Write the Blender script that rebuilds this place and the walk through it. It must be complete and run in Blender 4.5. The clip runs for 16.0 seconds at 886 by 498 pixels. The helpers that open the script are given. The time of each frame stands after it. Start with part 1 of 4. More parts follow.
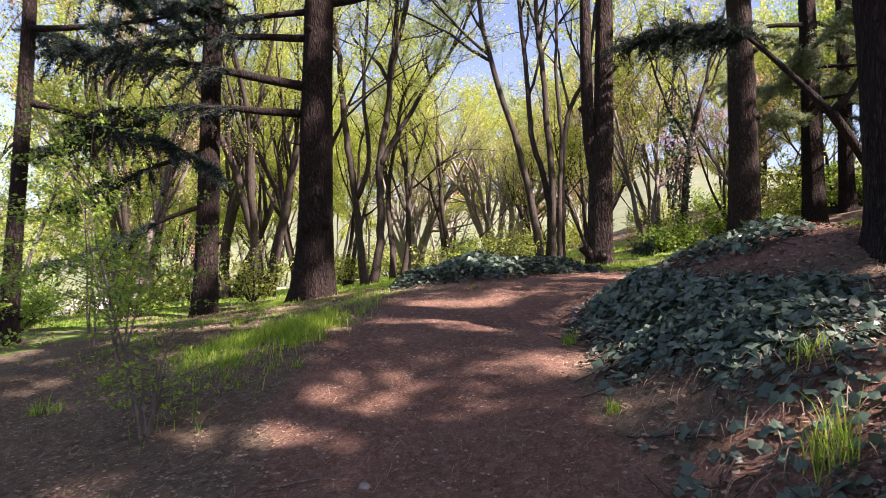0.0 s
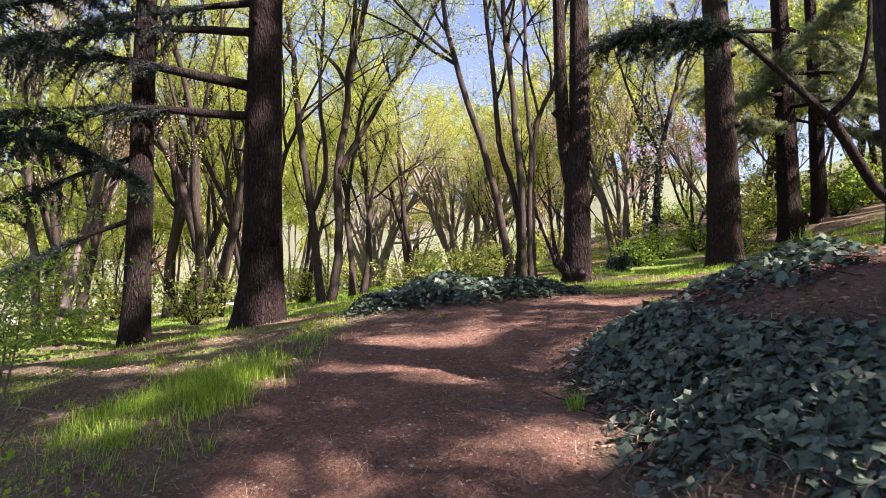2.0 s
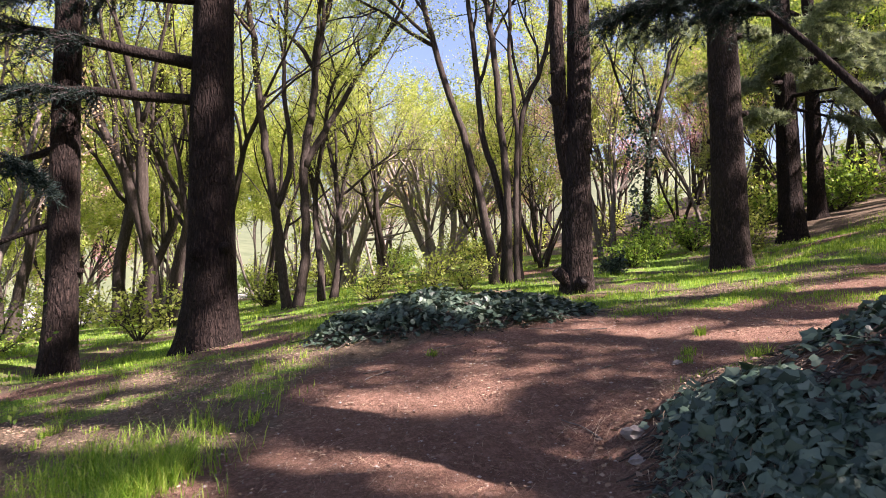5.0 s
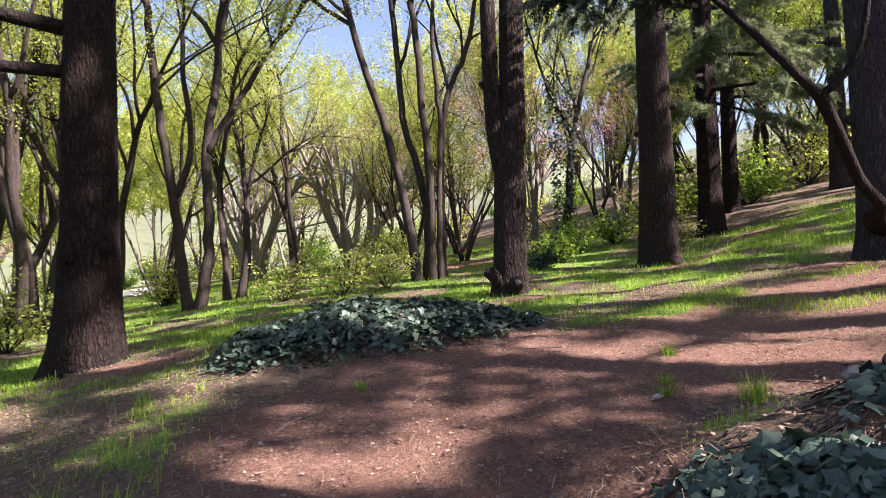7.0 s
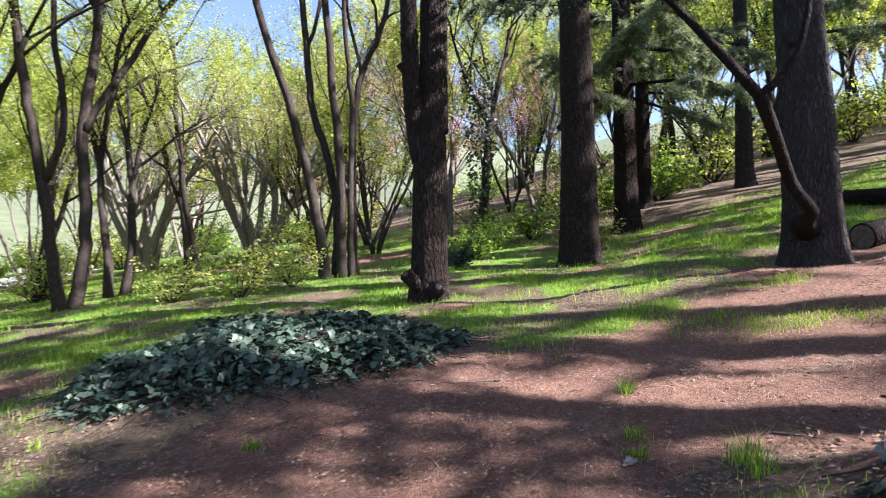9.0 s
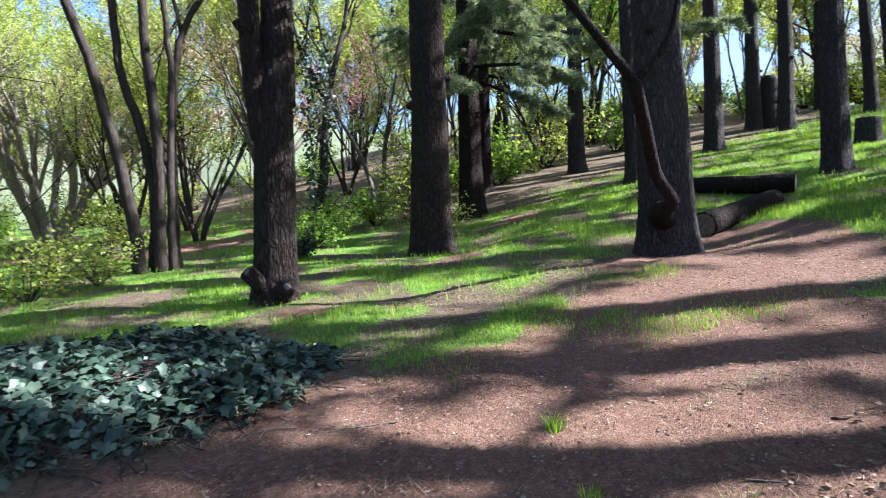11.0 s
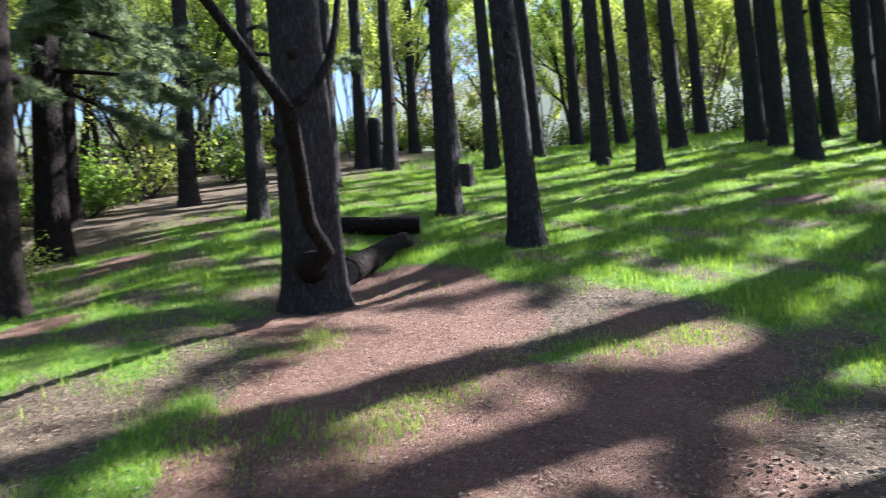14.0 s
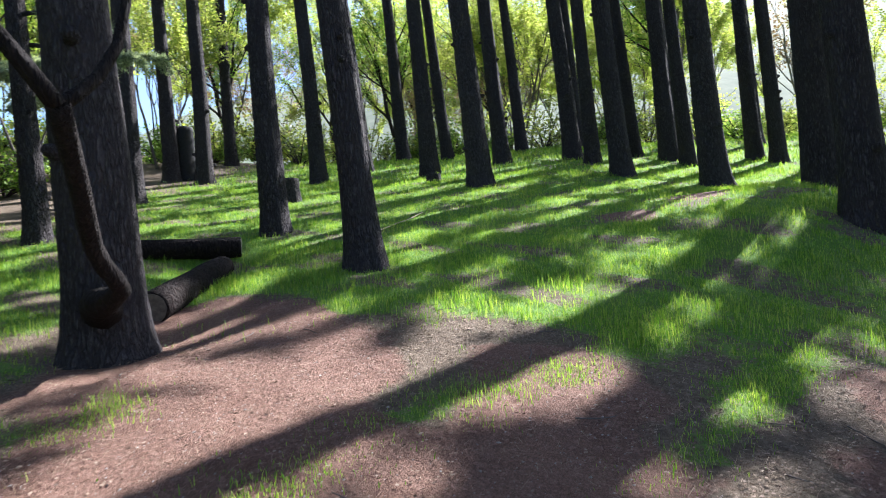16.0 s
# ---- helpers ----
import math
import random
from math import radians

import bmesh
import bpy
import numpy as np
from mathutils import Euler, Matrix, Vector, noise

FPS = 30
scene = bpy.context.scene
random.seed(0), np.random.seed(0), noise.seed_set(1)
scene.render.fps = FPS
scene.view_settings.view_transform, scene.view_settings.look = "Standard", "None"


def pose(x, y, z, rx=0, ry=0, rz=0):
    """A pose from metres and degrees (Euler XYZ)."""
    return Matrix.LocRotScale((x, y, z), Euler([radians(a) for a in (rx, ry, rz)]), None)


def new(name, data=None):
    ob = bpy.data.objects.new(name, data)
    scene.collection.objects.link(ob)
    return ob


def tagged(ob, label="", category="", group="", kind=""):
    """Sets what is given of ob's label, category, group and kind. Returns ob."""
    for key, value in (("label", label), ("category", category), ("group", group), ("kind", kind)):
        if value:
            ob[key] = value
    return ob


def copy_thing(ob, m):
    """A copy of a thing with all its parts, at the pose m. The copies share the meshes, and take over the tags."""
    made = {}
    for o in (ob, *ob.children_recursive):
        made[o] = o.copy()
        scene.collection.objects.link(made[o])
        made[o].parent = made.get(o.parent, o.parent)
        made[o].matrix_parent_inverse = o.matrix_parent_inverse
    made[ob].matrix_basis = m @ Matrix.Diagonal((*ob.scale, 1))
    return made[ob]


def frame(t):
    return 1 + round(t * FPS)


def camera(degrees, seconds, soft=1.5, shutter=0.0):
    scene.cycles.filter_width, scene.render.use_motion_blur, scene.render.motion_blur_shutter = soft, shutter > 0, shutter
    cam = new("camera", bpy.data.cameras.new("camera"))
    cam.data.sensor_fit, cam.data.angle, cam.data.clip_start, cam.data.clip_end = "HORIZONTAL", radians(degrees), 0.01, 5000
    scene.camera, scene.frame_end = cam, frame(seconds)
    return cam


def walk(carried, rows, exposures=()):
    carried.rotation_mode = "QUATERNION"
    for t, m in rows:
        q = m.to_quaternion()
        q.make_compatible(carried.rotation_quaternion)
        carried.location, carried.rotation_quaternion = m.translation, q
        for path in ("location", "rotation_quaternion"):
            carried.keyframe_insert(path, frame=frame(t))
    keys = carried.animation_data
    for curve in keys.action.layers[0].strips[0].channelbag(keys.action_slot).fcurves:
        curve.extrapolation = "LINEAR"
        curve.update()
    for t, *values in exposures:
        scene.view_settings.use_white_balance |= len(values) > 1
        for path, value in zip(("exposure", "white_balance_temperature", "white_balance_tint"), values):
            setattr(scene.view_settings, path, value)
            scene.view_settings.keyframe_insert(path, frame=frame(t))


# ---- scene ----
cam = camera(67.67, 16.0, soft=0.75, shutter=0.5)
PATH = [
    (0.0, pose(0.000, 0.000, 1.520, 94.29, -0.46, -0.03)),
    (0.5, pose(-0.031, 0.298, 1.545, 94.38, -0.22, -1.36)),
    (1.0, pose(-0.115, 0.644, 1.648, 94.92, 0.34, -3.08)),
    (1.5, pose(-0.083, 0.934, 1.681, 95.17, 0.45, -3.77)),
    (2.0, pose(-0.016, 1.221, 1.758, 95.11, 0.10, -3.26)),
    (2.5, pose(-0.032, 1.502, 1.807, 94.84, -0.00, -2.94)),
    (3.0, pose(-0.053, 1.754, 1.873, 94.66, 0.26, -3.05)),
    (5.5, pose(-0.078, 3.048, 2.184, 94.16, 0.41, -6.87)),
    (6.0, pose(-0.055, 3.296, 2.251, 93.80, 0.35, -8.47)),
    (6.5, pose(-0.106, 3.545, 2.331, 93.70, 0.76, -10.94)),
    (7.0, pose(-0.099, 3.773, 2.354, 93.24, 1.18, -13.13)),
    (7.5, pose(0.003, 4.016, 2.419, 92.58, 1.17, -14.35)),
    (8.0, pose(0.049, 4.216, 2.459, 92.32, 0.93, -15.70)),
    (10.5, pose(0.133, 5.573, 2.772, 90.57, 1.42, -32.39)),
    (11.0, pose(0.202, 5.808, 2.770, 90.00, 1.58, -35.93)),
    (11.5, pose(0.344, 6.041, 2.870, 90.49, 1.86, -39.76)),
    (12.0, pose(0.428, 6.314, 2.914, 90.89, 2.60, -45.63)),
    (12.5, pose(0.528, 6.546, 2.977, 90.43, 3.45, -50.90)),
    (13.0, pose(0.737, 6.739, 3.017, 90.36, 3.54, -55.83)),
    (13.5, pose(0.926, 6.890, 3.061, 90.75, 3.20, -62.25)),
    (14.0, pose(1.131, 7.115, 3.131, 91.02, 3.19, -69.29)),
    (14.5, pose(1.333, 7.235, 3.136, 90.79, 3.71, -74.89)),
    (15.0, pose(1.541, 7.298, 3.215, 90.82, 4.10, -78.39)),
    (15.5, pose(1.787, 7.417, 3.226, 91.18, 4.49, -81.55)),
    (16.0, pose(2.050, 7.539, 3.306, 91.13, 4.83, -84.47)),
]
walk(cam, PATH, exposures=[(0.0, 2.28, 6750, 31), (8.0, 2.31, 6200, 27), (10.5, 2.38, 5500, 11), (16.0, 2.31, 5500, 12)])

# ---- world and sun ----
SUN_DIR = Vector((0.80, -0.60, 0.84)).normalized()
world = bpy.data.worlds.new("sky")
scene.world = world
world.use_nodes = True
wn = world.node_tree
sky = wn.nodes.new("ShaderNodeTexSky")
sky.sky_type = 'NISHITA'
sky.sun_disc = False
sky.sun_elevation = math.asin(SUN_DIR.z)
sky.sun_rotation = math.atan2(SUN_DIR.x, SUN_DIR.y)
sky.air_density, sky.dust_density, sky.ozone_density = 1.0, 1.6, 0.8
wn.nodes["Background"].inputs["Strength"].default_value = 0.059
wn.links.new(sky.outputs[0], wn.nodes["Background"].inputs["Color"])
sun_data = bpy.data.lights.new("sun", 'SUN')
sun_data.energy, sun_data.angle, sun_data.color = 5.0, radians(0.55), (1.0, 0.93, 0.83)
sun = new("sun", sun_data)
sun.rotation_mode = 'QUATERNION'
sun.rotation_quaternion = SUN_DIR.to_track_quat('Z', 'Y')


# ---- materials ----
def material(name):
    m = bpy.data.materials.new(name)
    m.use_nodes = True
    n = m.node_tree
    n.nodes.clear()
    out = n.nodes.new("ShaderNodeOutputMaterial")
    b = n.nodes.new("ShaderNodeBsdfPrincipled")
    n.links.new(b.outputs[0], out.inputs[0])
    return m, n, b, out


def node(n, kind, **inputs):
    k = n.nodes.new(kind)
    for key, value in inputs.items():
        k.inputs[key.replace("_", " ")].default_value = value
    return k


def ramp(n, fac, stops):
    r = n.nodes.new("ShaderNodeValToRGB")
    e = r.color_ramp.elements
    while len(e) < len(stops):
        e.new(0.5)
    for el, (p, col) in zip(e, stops):
        el.position, el.color = p, (*col, 1)
    n.links.new(fac, r.inputs[0])
    return r.outputs[0]


def blend(n, fac, a, b, mode='MIX'):
    k = n.nodes.new("ShaderNodeMix")
    k.data_type, k.blend_type = 'RGBA', mode
    for sock, val in ((k.inputs[0], fac), (k.inputs[6], a), (k.inputs[7], b)):
        if hasattr(val, "links"):
            n.links.new(val, sock)
        elif isinstance(val, tuple):
            sock.default_value = (*val, 1)
        else:
            sock.default_value = val
    return k.outputs[2]


def coords(n, scale=(1, 1, 1), generated=False):
    tc = n.nodes.new("ShaderNodeTexCoord")
    mp = n.nodes.new("ShaderNodeMapping")
    mp.inputs["Scale"].default_value = scale
    n.links.new(tc.outputs["Object"], mp.inputs[0])
    return mp.outputs[0]


def bump(n, b, height, strength, distance):
    k = node(n, "ShaderNodeBump", Strength=strength, Distance=distance)
    n.links.new(height, k.inputs["Height"])
    n.links.new(k.outputs[0], b.inputs["Normal"])


def noise_tex(n, vec, scale, detail=6, rough=0.6):
    k = node(n, "ShaderNodeTexNoise", Scale=scale, Detail=detail, Roughness=rough)
    n.links.new(vec, k.inputs["Vector"])
    return k.outputs["Fac"]


def bark_material(name, dark, mid, light, ridge=(19, 19, 4.6), depth=0.05):
    m, n, b, out = material(name)
    big = noise_tex(n, coords(n, (1.2, 1.2, 0.5)), 2.0, 4)
    vor = node(n, "ShaderNodeTexVoronoi", Scale=1.0)
    vor.feature = 'DISTANCE_TO_EDGE'
    warp = n.nodes.new("ShaderNodeVectorMath")
    warp.operation = 'ADD'
    c0 = coords(n, ridge)
    nz = node(n, "ShaderNodeTexNoise", Scale=0.7, Detail=3.0)
    n.links.new(c0, nz.inputs["Vector"])
    n.links.new(c0, warp.inputs[0])
    amp = n.nodes.new("ShaderNodeVectorMath")
    amp.operation = 'SCALE'
    amp.inputs["Scale"].default_value = 2.6
    n.links.new(nz.outputs["Color"], amp.inputs[0])
    n.links.new(amp.outputs[0], warp.inputs[1])
    n.links.new(warp.outputs[0], vor.inputs["Vector"])
    fine = noise_tex(n, coords(n, (60, 60, 14)), 1.0, 6, 0.7)
    plates = ramp(n, vor.outputs["Distance"], [(0.0, (0, 0, 0)), (0.28, (1, 1, 1))])
    base = ramp(n, fine, [(0.25, dark), (0.5, mid), (0.75, light)])
    base = blend(n, 0.75, base, blend(n, plates, dark, base))
    base = blend(n, ramp(n, big, [(0.4, (0, 0, 0)), (0.7, (0.55, 0.55, 0.55))]), base, mid)
    n.links.new(base, b.inputs["Base Color"])
    b.inputs["Roughness"].default_value = 0.95
    b.inputs["Specular IOR Level"].default_value = 0.15
    h = blend(n, 0.35, plates, fine)
    bump(n, b, h, 1.0, depth)
    return m


def leaf_material(name, a, b_col, c_col, trans=0.45, rough=0.5, spec=0.3):
    m, n, b, out = material(name)
    g = n.nodes.new("ShaderNodeNewGeometry")
    col = ramp(n, g.outputs["Random Per Island"], [(0.0, a), (0.5, b_col), (1.0, c_col)])
    n.links.new(col, b.inputs["Base Color"])
    b.inputs["Roughness"].default_value = rough
    b.inputs["Specular IOR Level"].default_value = spec
    t = n.nodes.new("ShaderNodeBsdfTranslucent")
    bright = blend(n, 1.0, col, (1.25, 1.2, 0.7), 'MULTIPLY')
    n.links.new(bright, t.inputs[0])
    mix = n.nodes.new("ShaderNodeMixShader")
    mix.inputs[0].default_value = trans
    n.links.new(b.outputs[0], mix.inputs[1])
    n.links.new(t.outputs[0], mix.inputs[2])
    n.links.new(mix.outputs[0], out.inputs[0])
    return m


def plain_material(name, a, b_col, scale=8.0, rough=0.9, rel=0.3):
    m, n, b, out = material(name)
    v = coords(n)
    f = noise_tex(n, v, scale, 8, 0.65)
    n.links.new(ramp(n, f, [(0.3, a), (0.7, b_col)]), b.inputs["Base Color"])
    b.inputs["Roughness"].default_value = rough
    bump(n, b, f, rel, 0.02)
    return m


def island_material(name, cols, rough=0.85, spec=0.2):
    m, n, b, out = material(name)
    g = n.nodes.new("ShaderNodeNewGeometry")
    st = [(i / max(1, len(cols) - 1), c) for i, c in enumerate(cols)]
    n.links.new(ramp(n, g.outputs["Random Per Island"], st), b.inputs["Base Color"])
    b.inputs["Roughness"].default_value = rough
    b.inputs["Specular IOR Level"].default_value = spec
    return m


# brown bark taken near black, with the shade on backlit trunks in its colour
M_CONIFER = bark_material("shaded_conifer_bark", (0.005, 0.004, 0.004), (0.025, 0.017, 0.0145), (0.085, 0.059, 0.049))
# bare limbs, their colour darkened to carry the shade they hang in
M_LIMB_SHADE = bark_material("shaded_limb_bark", (0.007, 0.005, 0.005), (0.02, 0.015, 0.013), (0.05, 0.038, 0.033), depth=0.02)
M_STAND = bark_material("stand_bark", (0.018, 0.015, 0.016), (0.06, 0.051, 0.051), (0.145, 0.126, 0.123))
M_BROWN = bark_material("brown_bark", (0.010, 0.008, 0.007), (0.044, 0.032, 0.027), (0.115, 0.086, 0.074))
M_DECID = bark_material("smooth_bark", (0.018, 0.014, 0.012), (0.05, 0.04, 0.034), (0.105, 0.088, 0.075), (14, 14, 4), 0.008)
M_GREY = bark_material("grey_bark", (0.06, 0.05, 0.044), (0.15, 0.128, 0.112), (0.26, 0.23, 0.205), (12, 12, 4), 0.006)
M_PALE = bark_material("pale_bark", (0.13, 0.11, 0.1), (0.27, 0.235, 0.215), (0.4, 0.36, 0.33), (10, 10, 5), 0.006)
M_CUT = plain_material("cut_wood", (0.07, 0.055, 0.045), (0.2, 0.165, 0.135), 14)
M_LEAF = leaf_material("young_leaf", (0.21, 0.29, 0.05), (0.33, 0.40, 0.09), (0.46, 0.48, 0.19), 0.6)
M_LEAF_G = leaf_material("green_leaf", (0.10, 0.20, 0.03), (0.18, 0.30, 0.045), (0.29, 0.40, 0.08), 0.55)
M_PINK = leaf_material("pink_blossom", (0.36, 0.16, 0.2), (0.45, 0.24, 0.27), (0.4, 0.28, 0.24), 0.3)
M_BUD = leaf_material("brown_bud", (0.24, 0.15, 0.10), (0.32, 0.22, 0.15), (0.35, 0.3, 0.14), 0.3)
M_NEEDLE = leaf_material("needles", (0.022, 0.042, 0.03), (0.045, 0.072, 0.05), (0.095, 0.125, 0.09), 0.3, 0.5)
# near-black needles: the shade on backlit low boughs is put into the colour
M_NEEDLE_SHADE = leaf_material("shaded_needles", (0.008, 0.015, 0.015), (0.016, 0.028, 0.026), (0.04, 0.058, 0.05), 0.25, 0.6, 0.1)
# paler needles: sunlight on the boughs is put into the colour
M_NEEDLE_SUN = leaf_material("sunlit_needles", (0.10, 0.14, 0.10), (0.19, 0.24, 0.17), (0.33, 0.38, 0.28), 0.5, 0.5)
M_IVY = leaf_material("ivy_leaf", (0.016, 0.034, 0.024), (0.034, 0.062, 0.042), (0.10, 0.14, 0.10), 0.1, 0.45, 0.35)
M_GRASS = leaf_material("grass_blade", (0.085, 0.19, 0.015), (0.18, 0.32, 0.03), (0.36, 0.44, 0.09), 0.5, 0.5)
M_PINE = island_material("fallen_needles", [(0.13, 0.085, 0.055), (0.22, 0.15, 0.1), (0.34, 0.26, 0.175)])
M_STRAW = island_material("dry_straw", [(0.30, 0.23, 0.15), (0.42, 0.34, 0.23), (0.22, 0.16, 0.1)])
M_ROOT = island_material("dry_rootlet", [(0.2, 0.14, 0.09), (0.33, 0.25, 0.17), (0.13, 0.085, 0.055)])
M_LITTER = island_material("dead_leaf", [(0.11, 0.07, 0.045), (0.19, 0.125, 0.085), (0.27, 0.2, 0.145), (0.15, 0.105, 0.08)])
M_STONE = island_material("pebble", [(0.18, 0.15, 0.13), (0.3, 0.26, 0.23), (0.24, 0.18, 0.15)])
M_ASPHALT = plain_material("asphalt_road", (0.30, 0.29, 0.28), (0.40, 0.385, 0.37), 30)
M_HILL = plain_material("far_hill_woods", (0.055, 0.075, 0.035), (0.11, 0.125, 0.07), 0.35, 1.0, 0.6)


def ground_material():
    m, n, b, out = material("woodland_ground")
    v = coords(n)
    fine = noise_tex(n, v, 55.0, 8, 0.75)
    mid = noise_tex(n, v, 9.0, 6, 0.65)
    big = noise_tex(n, v, 1.3, 5, 0.6)
    peb = node(n, "ShaderNodeTexVoronoi", Scale=60.0)
    n.links.new(v, peb.inputs["Vector"])
    chip = node(n, "ShaderNodeTexVoronoi", Scale=28.0)
    n.links.new(v, chip.inputs["Vector"])
    dirt = ramp(n, fine, [(0.34, (0.030, 0.015, 0.011)), (0.5, (0.125, 0.063, 0.044)), (0.66, (0.30, 0.172, 0.125))])
    dirt = blend(n, ramp(n, mid, [(0.35, (0, 0, 0)), (0.7, (0.6, 0.6, 0.6))]), dirt, (0.165, 0.092, 0.062))
    dirt = blend(n, ramp(n, peb.outputs["Distance"], [(0.08, (0.55, 0.55, 0.55)), (0.2, (0, 0, 0))]), dirt, (0.3, 0.235, 0.2))
    dirt = blend(n, 0.35, dirt, ramp(n, chip.outputs["Color"], [(0.0, (0.05, 0.027, 0.02)), (0.6, (0.14, 0.078, 0.056)), (1.0, (0.33, 0.215, 0.165))]))
    dirt = blend(n, ramp(n, big, [(0.4, (0, 0, 0)), (0.65, (0.5, 0.5, 0.5))]), dirt, ramp(n, fine, [(0.3, (0.085, 0.046, 0.033)), (0.7, (0.30, 0.18, 0.13))]))
    litter = ramp(n, chip.outputs["Color"], [(0.0, (0.05, 0.033, 0.024)), (0.5, (0.115, 0.08, 0.055)), (1.0, (0.21, 0.16, 0.115))])
    litter = blend(n, 0.5, litter, ramp(n, fine, [(0.3, (0.045, 0.033, 0.022)), (0.7, (0.17, 0.13, 0.085))]))
    grass = ramp(n, fine, [(0.25, (0.04, 0.085, 0.012)), (0.5, (0.10, 0.19, 0.022)), (0.8, (0.19, 0.27, 0.05))])
    grass = blend(n, ramp(n, big, [(0.45, (0, 0, 0)), (0.75, (0.45, 0.45, 0.45))]), grass, (0.17, 0.16, 0.06))
    ag = n.nodes.new("ShaderNodeAttribute")
    ag.attribute_name = "grass"
    ad = n.nodes.new("ShaderNodeAttribute")
    ad.attribute_name = "dirt"

    def soften(att):
        k = n.nodes.new("ShaderNodeMath")
        k.operation = 'ADD'
        n.links.new(att.outputs["Fac"], k.inputs[0])
        s = n.nodes.new("ShaderNodeMath")
        s.operation = 'MULTIPLY_ADD'
        n.links.new(mid, s.inputs[0])
        s.inputs[1].default_value, s.inputs[2].default_value = 1.1, -0.55
        n.links.new(s.outputs[0], k.inputs[1])
        return ramp(n, k.outputs[0], [(0.35, (0, 0, 0)), (0.65, (1, 1, 1))])
    col = blend(n, soften(ag), litter, grass)
    col = blend(n, soften(ad), col, dirt)
    n.links.new(col, b.inputs["Base Color"])
    b.inputs["Roughness"].default_value = 0.95
    b.inputs["Specular IOR Level"].default_value = 0.2
    h = blend(n, 0.5, fine, mid)
    bump(n, b, h, 1.0, 0.05)
    return m


M_GROUND = ground_material()


# ---- geometry helpers ----
def sp(v, k):
    return k * np.logaddexp(0, np.asarray(v, float) / k)


def sstep(a, b, v):
    t = np.clip((np.asarray(v, float) - a) / (b - a), 0, 1)
    return t * t * (3 - 2 * t)


GC = (1.0022, 0.0863, -0.1706, 0.2242, -0.0322, -0.1495, -0.0474, 0.0331, 0.0370, 0.1058, 0.0480)
# root mounds and hollows: x, y, height, radius
MOUNDS = [(-2.45, 12.5, -0.02, 1.2), (7.4, 16.0, -0.22, 1.8), (10.8, 19.1, -0.22, 2.0), (15.0, 12.1, -0.02, 1.4), (-4.6, 12.8, -0.12, 1.3),
          (12.6, 3.0, 0.5, 2.2), (15.3, 1.8, 0.65, 2.4), (0.5, 10.3, 0.22, 1.1), (8.7, 11.5, -0.26, 1.3), (10.5, 12.1, -0.26, 1.2), (12.6, 12.3, -0.3, 1.1),
          (-1.2, 5.4, 0.15, 0.9), (-0.95, 7.8, 0.12, 0.9), (1.1, 6.2, -0.12, 0.5), (7.2, 4.6, 0.14, 0.6)]


def ground_z(x, y):
    x, y = np.asarray(x, float), np.asarray(y, float)
    r = np.hypot(x, y - 8)
    far = np.minimum(1.0, 60.0 / np.maximum(r, 1e-6))
    xc, yc = x * far, 8 + (y - 8) * far
    yy = 20 * np.tanh(yc / 20)
    h = sp(xc - 4, 2.0)
    left = 5 * np.tanh(sp(-xc, 1.0) / 5)
    z = (GC[0] + GC[1] * yy + GC[2] * sp(6 - yc, 1.5) + GC[3] * h + GC[4] * h * yy / 10 + GC[5] * left
         + GC[6] * left * yy / 10 + GC[7] * h * np.minimum(h, 26) / 40 + GC[8] * h * sp(np.minimum(yc, 40) - 13, 3) / 10
         + GC[9] * 11 * np.tanh(h / 11) * sp(6 - np.maximum(yc, -8), 3) / 10 + GC[10] * sp(yc - 22, 4))
    # the bank beside the path
    bank = 0.44 * sstep(0.95, 2.0, x + 0.12 * np.sin(2.1 * y)) * (1 - sstep(3.0, 5.2, x)) * (1 - sstep(5.6, 7.2, y)) * sstep(-7, -3, y)
    z = z + bank + 0.24 * sstep(1.85, 3.0, x + 0.1 * np.sin(2.7 * y)) * (1 - sstep(3.8, 6.0, x)) * (1 - sstep(5.9, 7.3, y)) * sstep(3.0, 4.8, y)
    for mx, my, a, s in MOUNDS:
        z = z + a * np.exp(-((x - mx) ** 2 + (y - my) ** 2) / (s * s))
    near = np.exp(-(r / 22) ** 2)
    z = z + near * (0.025 * np.sin(1.7 * x + 0.6) * np.sin(1.9 * y) + 0.012 * np.sin(4.3 * x - 2.2 * y) * np.sin(3.7 * y + 1.1))
    z = z - 0.22 * sp(-xc - 10, 2.0)
    # past the crest of the hill the land falls away
    z = z - 0.15 * sp(xc - 36, 2.5)
    return z


def gz(x, y):
    return float(ground_z(x, y))


TRAIL = [((0.0, -6.0), 0.95), ((0.0, 3.0), 0.9), ((0.1, 6.0), 1.0), ((0.9, 8.0), 1.15), ((2.8, 8.7), 0.95), ((5.2, 9.1), 1.2), ((8.0, 10.2), 1.45), ((9.6, 11.6), 0.9)]
SPUR = [((3.2, 7.4), 0.6), ((5.2, 7.4), 0.9), ((7.2, 7.3), 0.7)]
BARE = [(5.6, 5.3, 1.0), (7.0, 4.6, 0.8), (-3.4, 10.4, 0.8), (-1.9, 11.6, 0.9), (3.2, 12.3, 0.5), (6.6, 14.3, 0.8), (10.0, 16.5, 0.9), (14.5, 5.2, 0.9), (15.6, 3.6, 1.0), (2.9, 5.2, 1.1), (2.6, 5.6, 0.9), (3.7, 5.6, 1.3), (3.2, 6.6, 0.9), (1.7, 2.6, 1.0), (2.5, 2.0, 1.0), (8.2, 25.0, 1.6), (4.6, 23.0, 2.2), (1.5, 25.5, 2.0)]


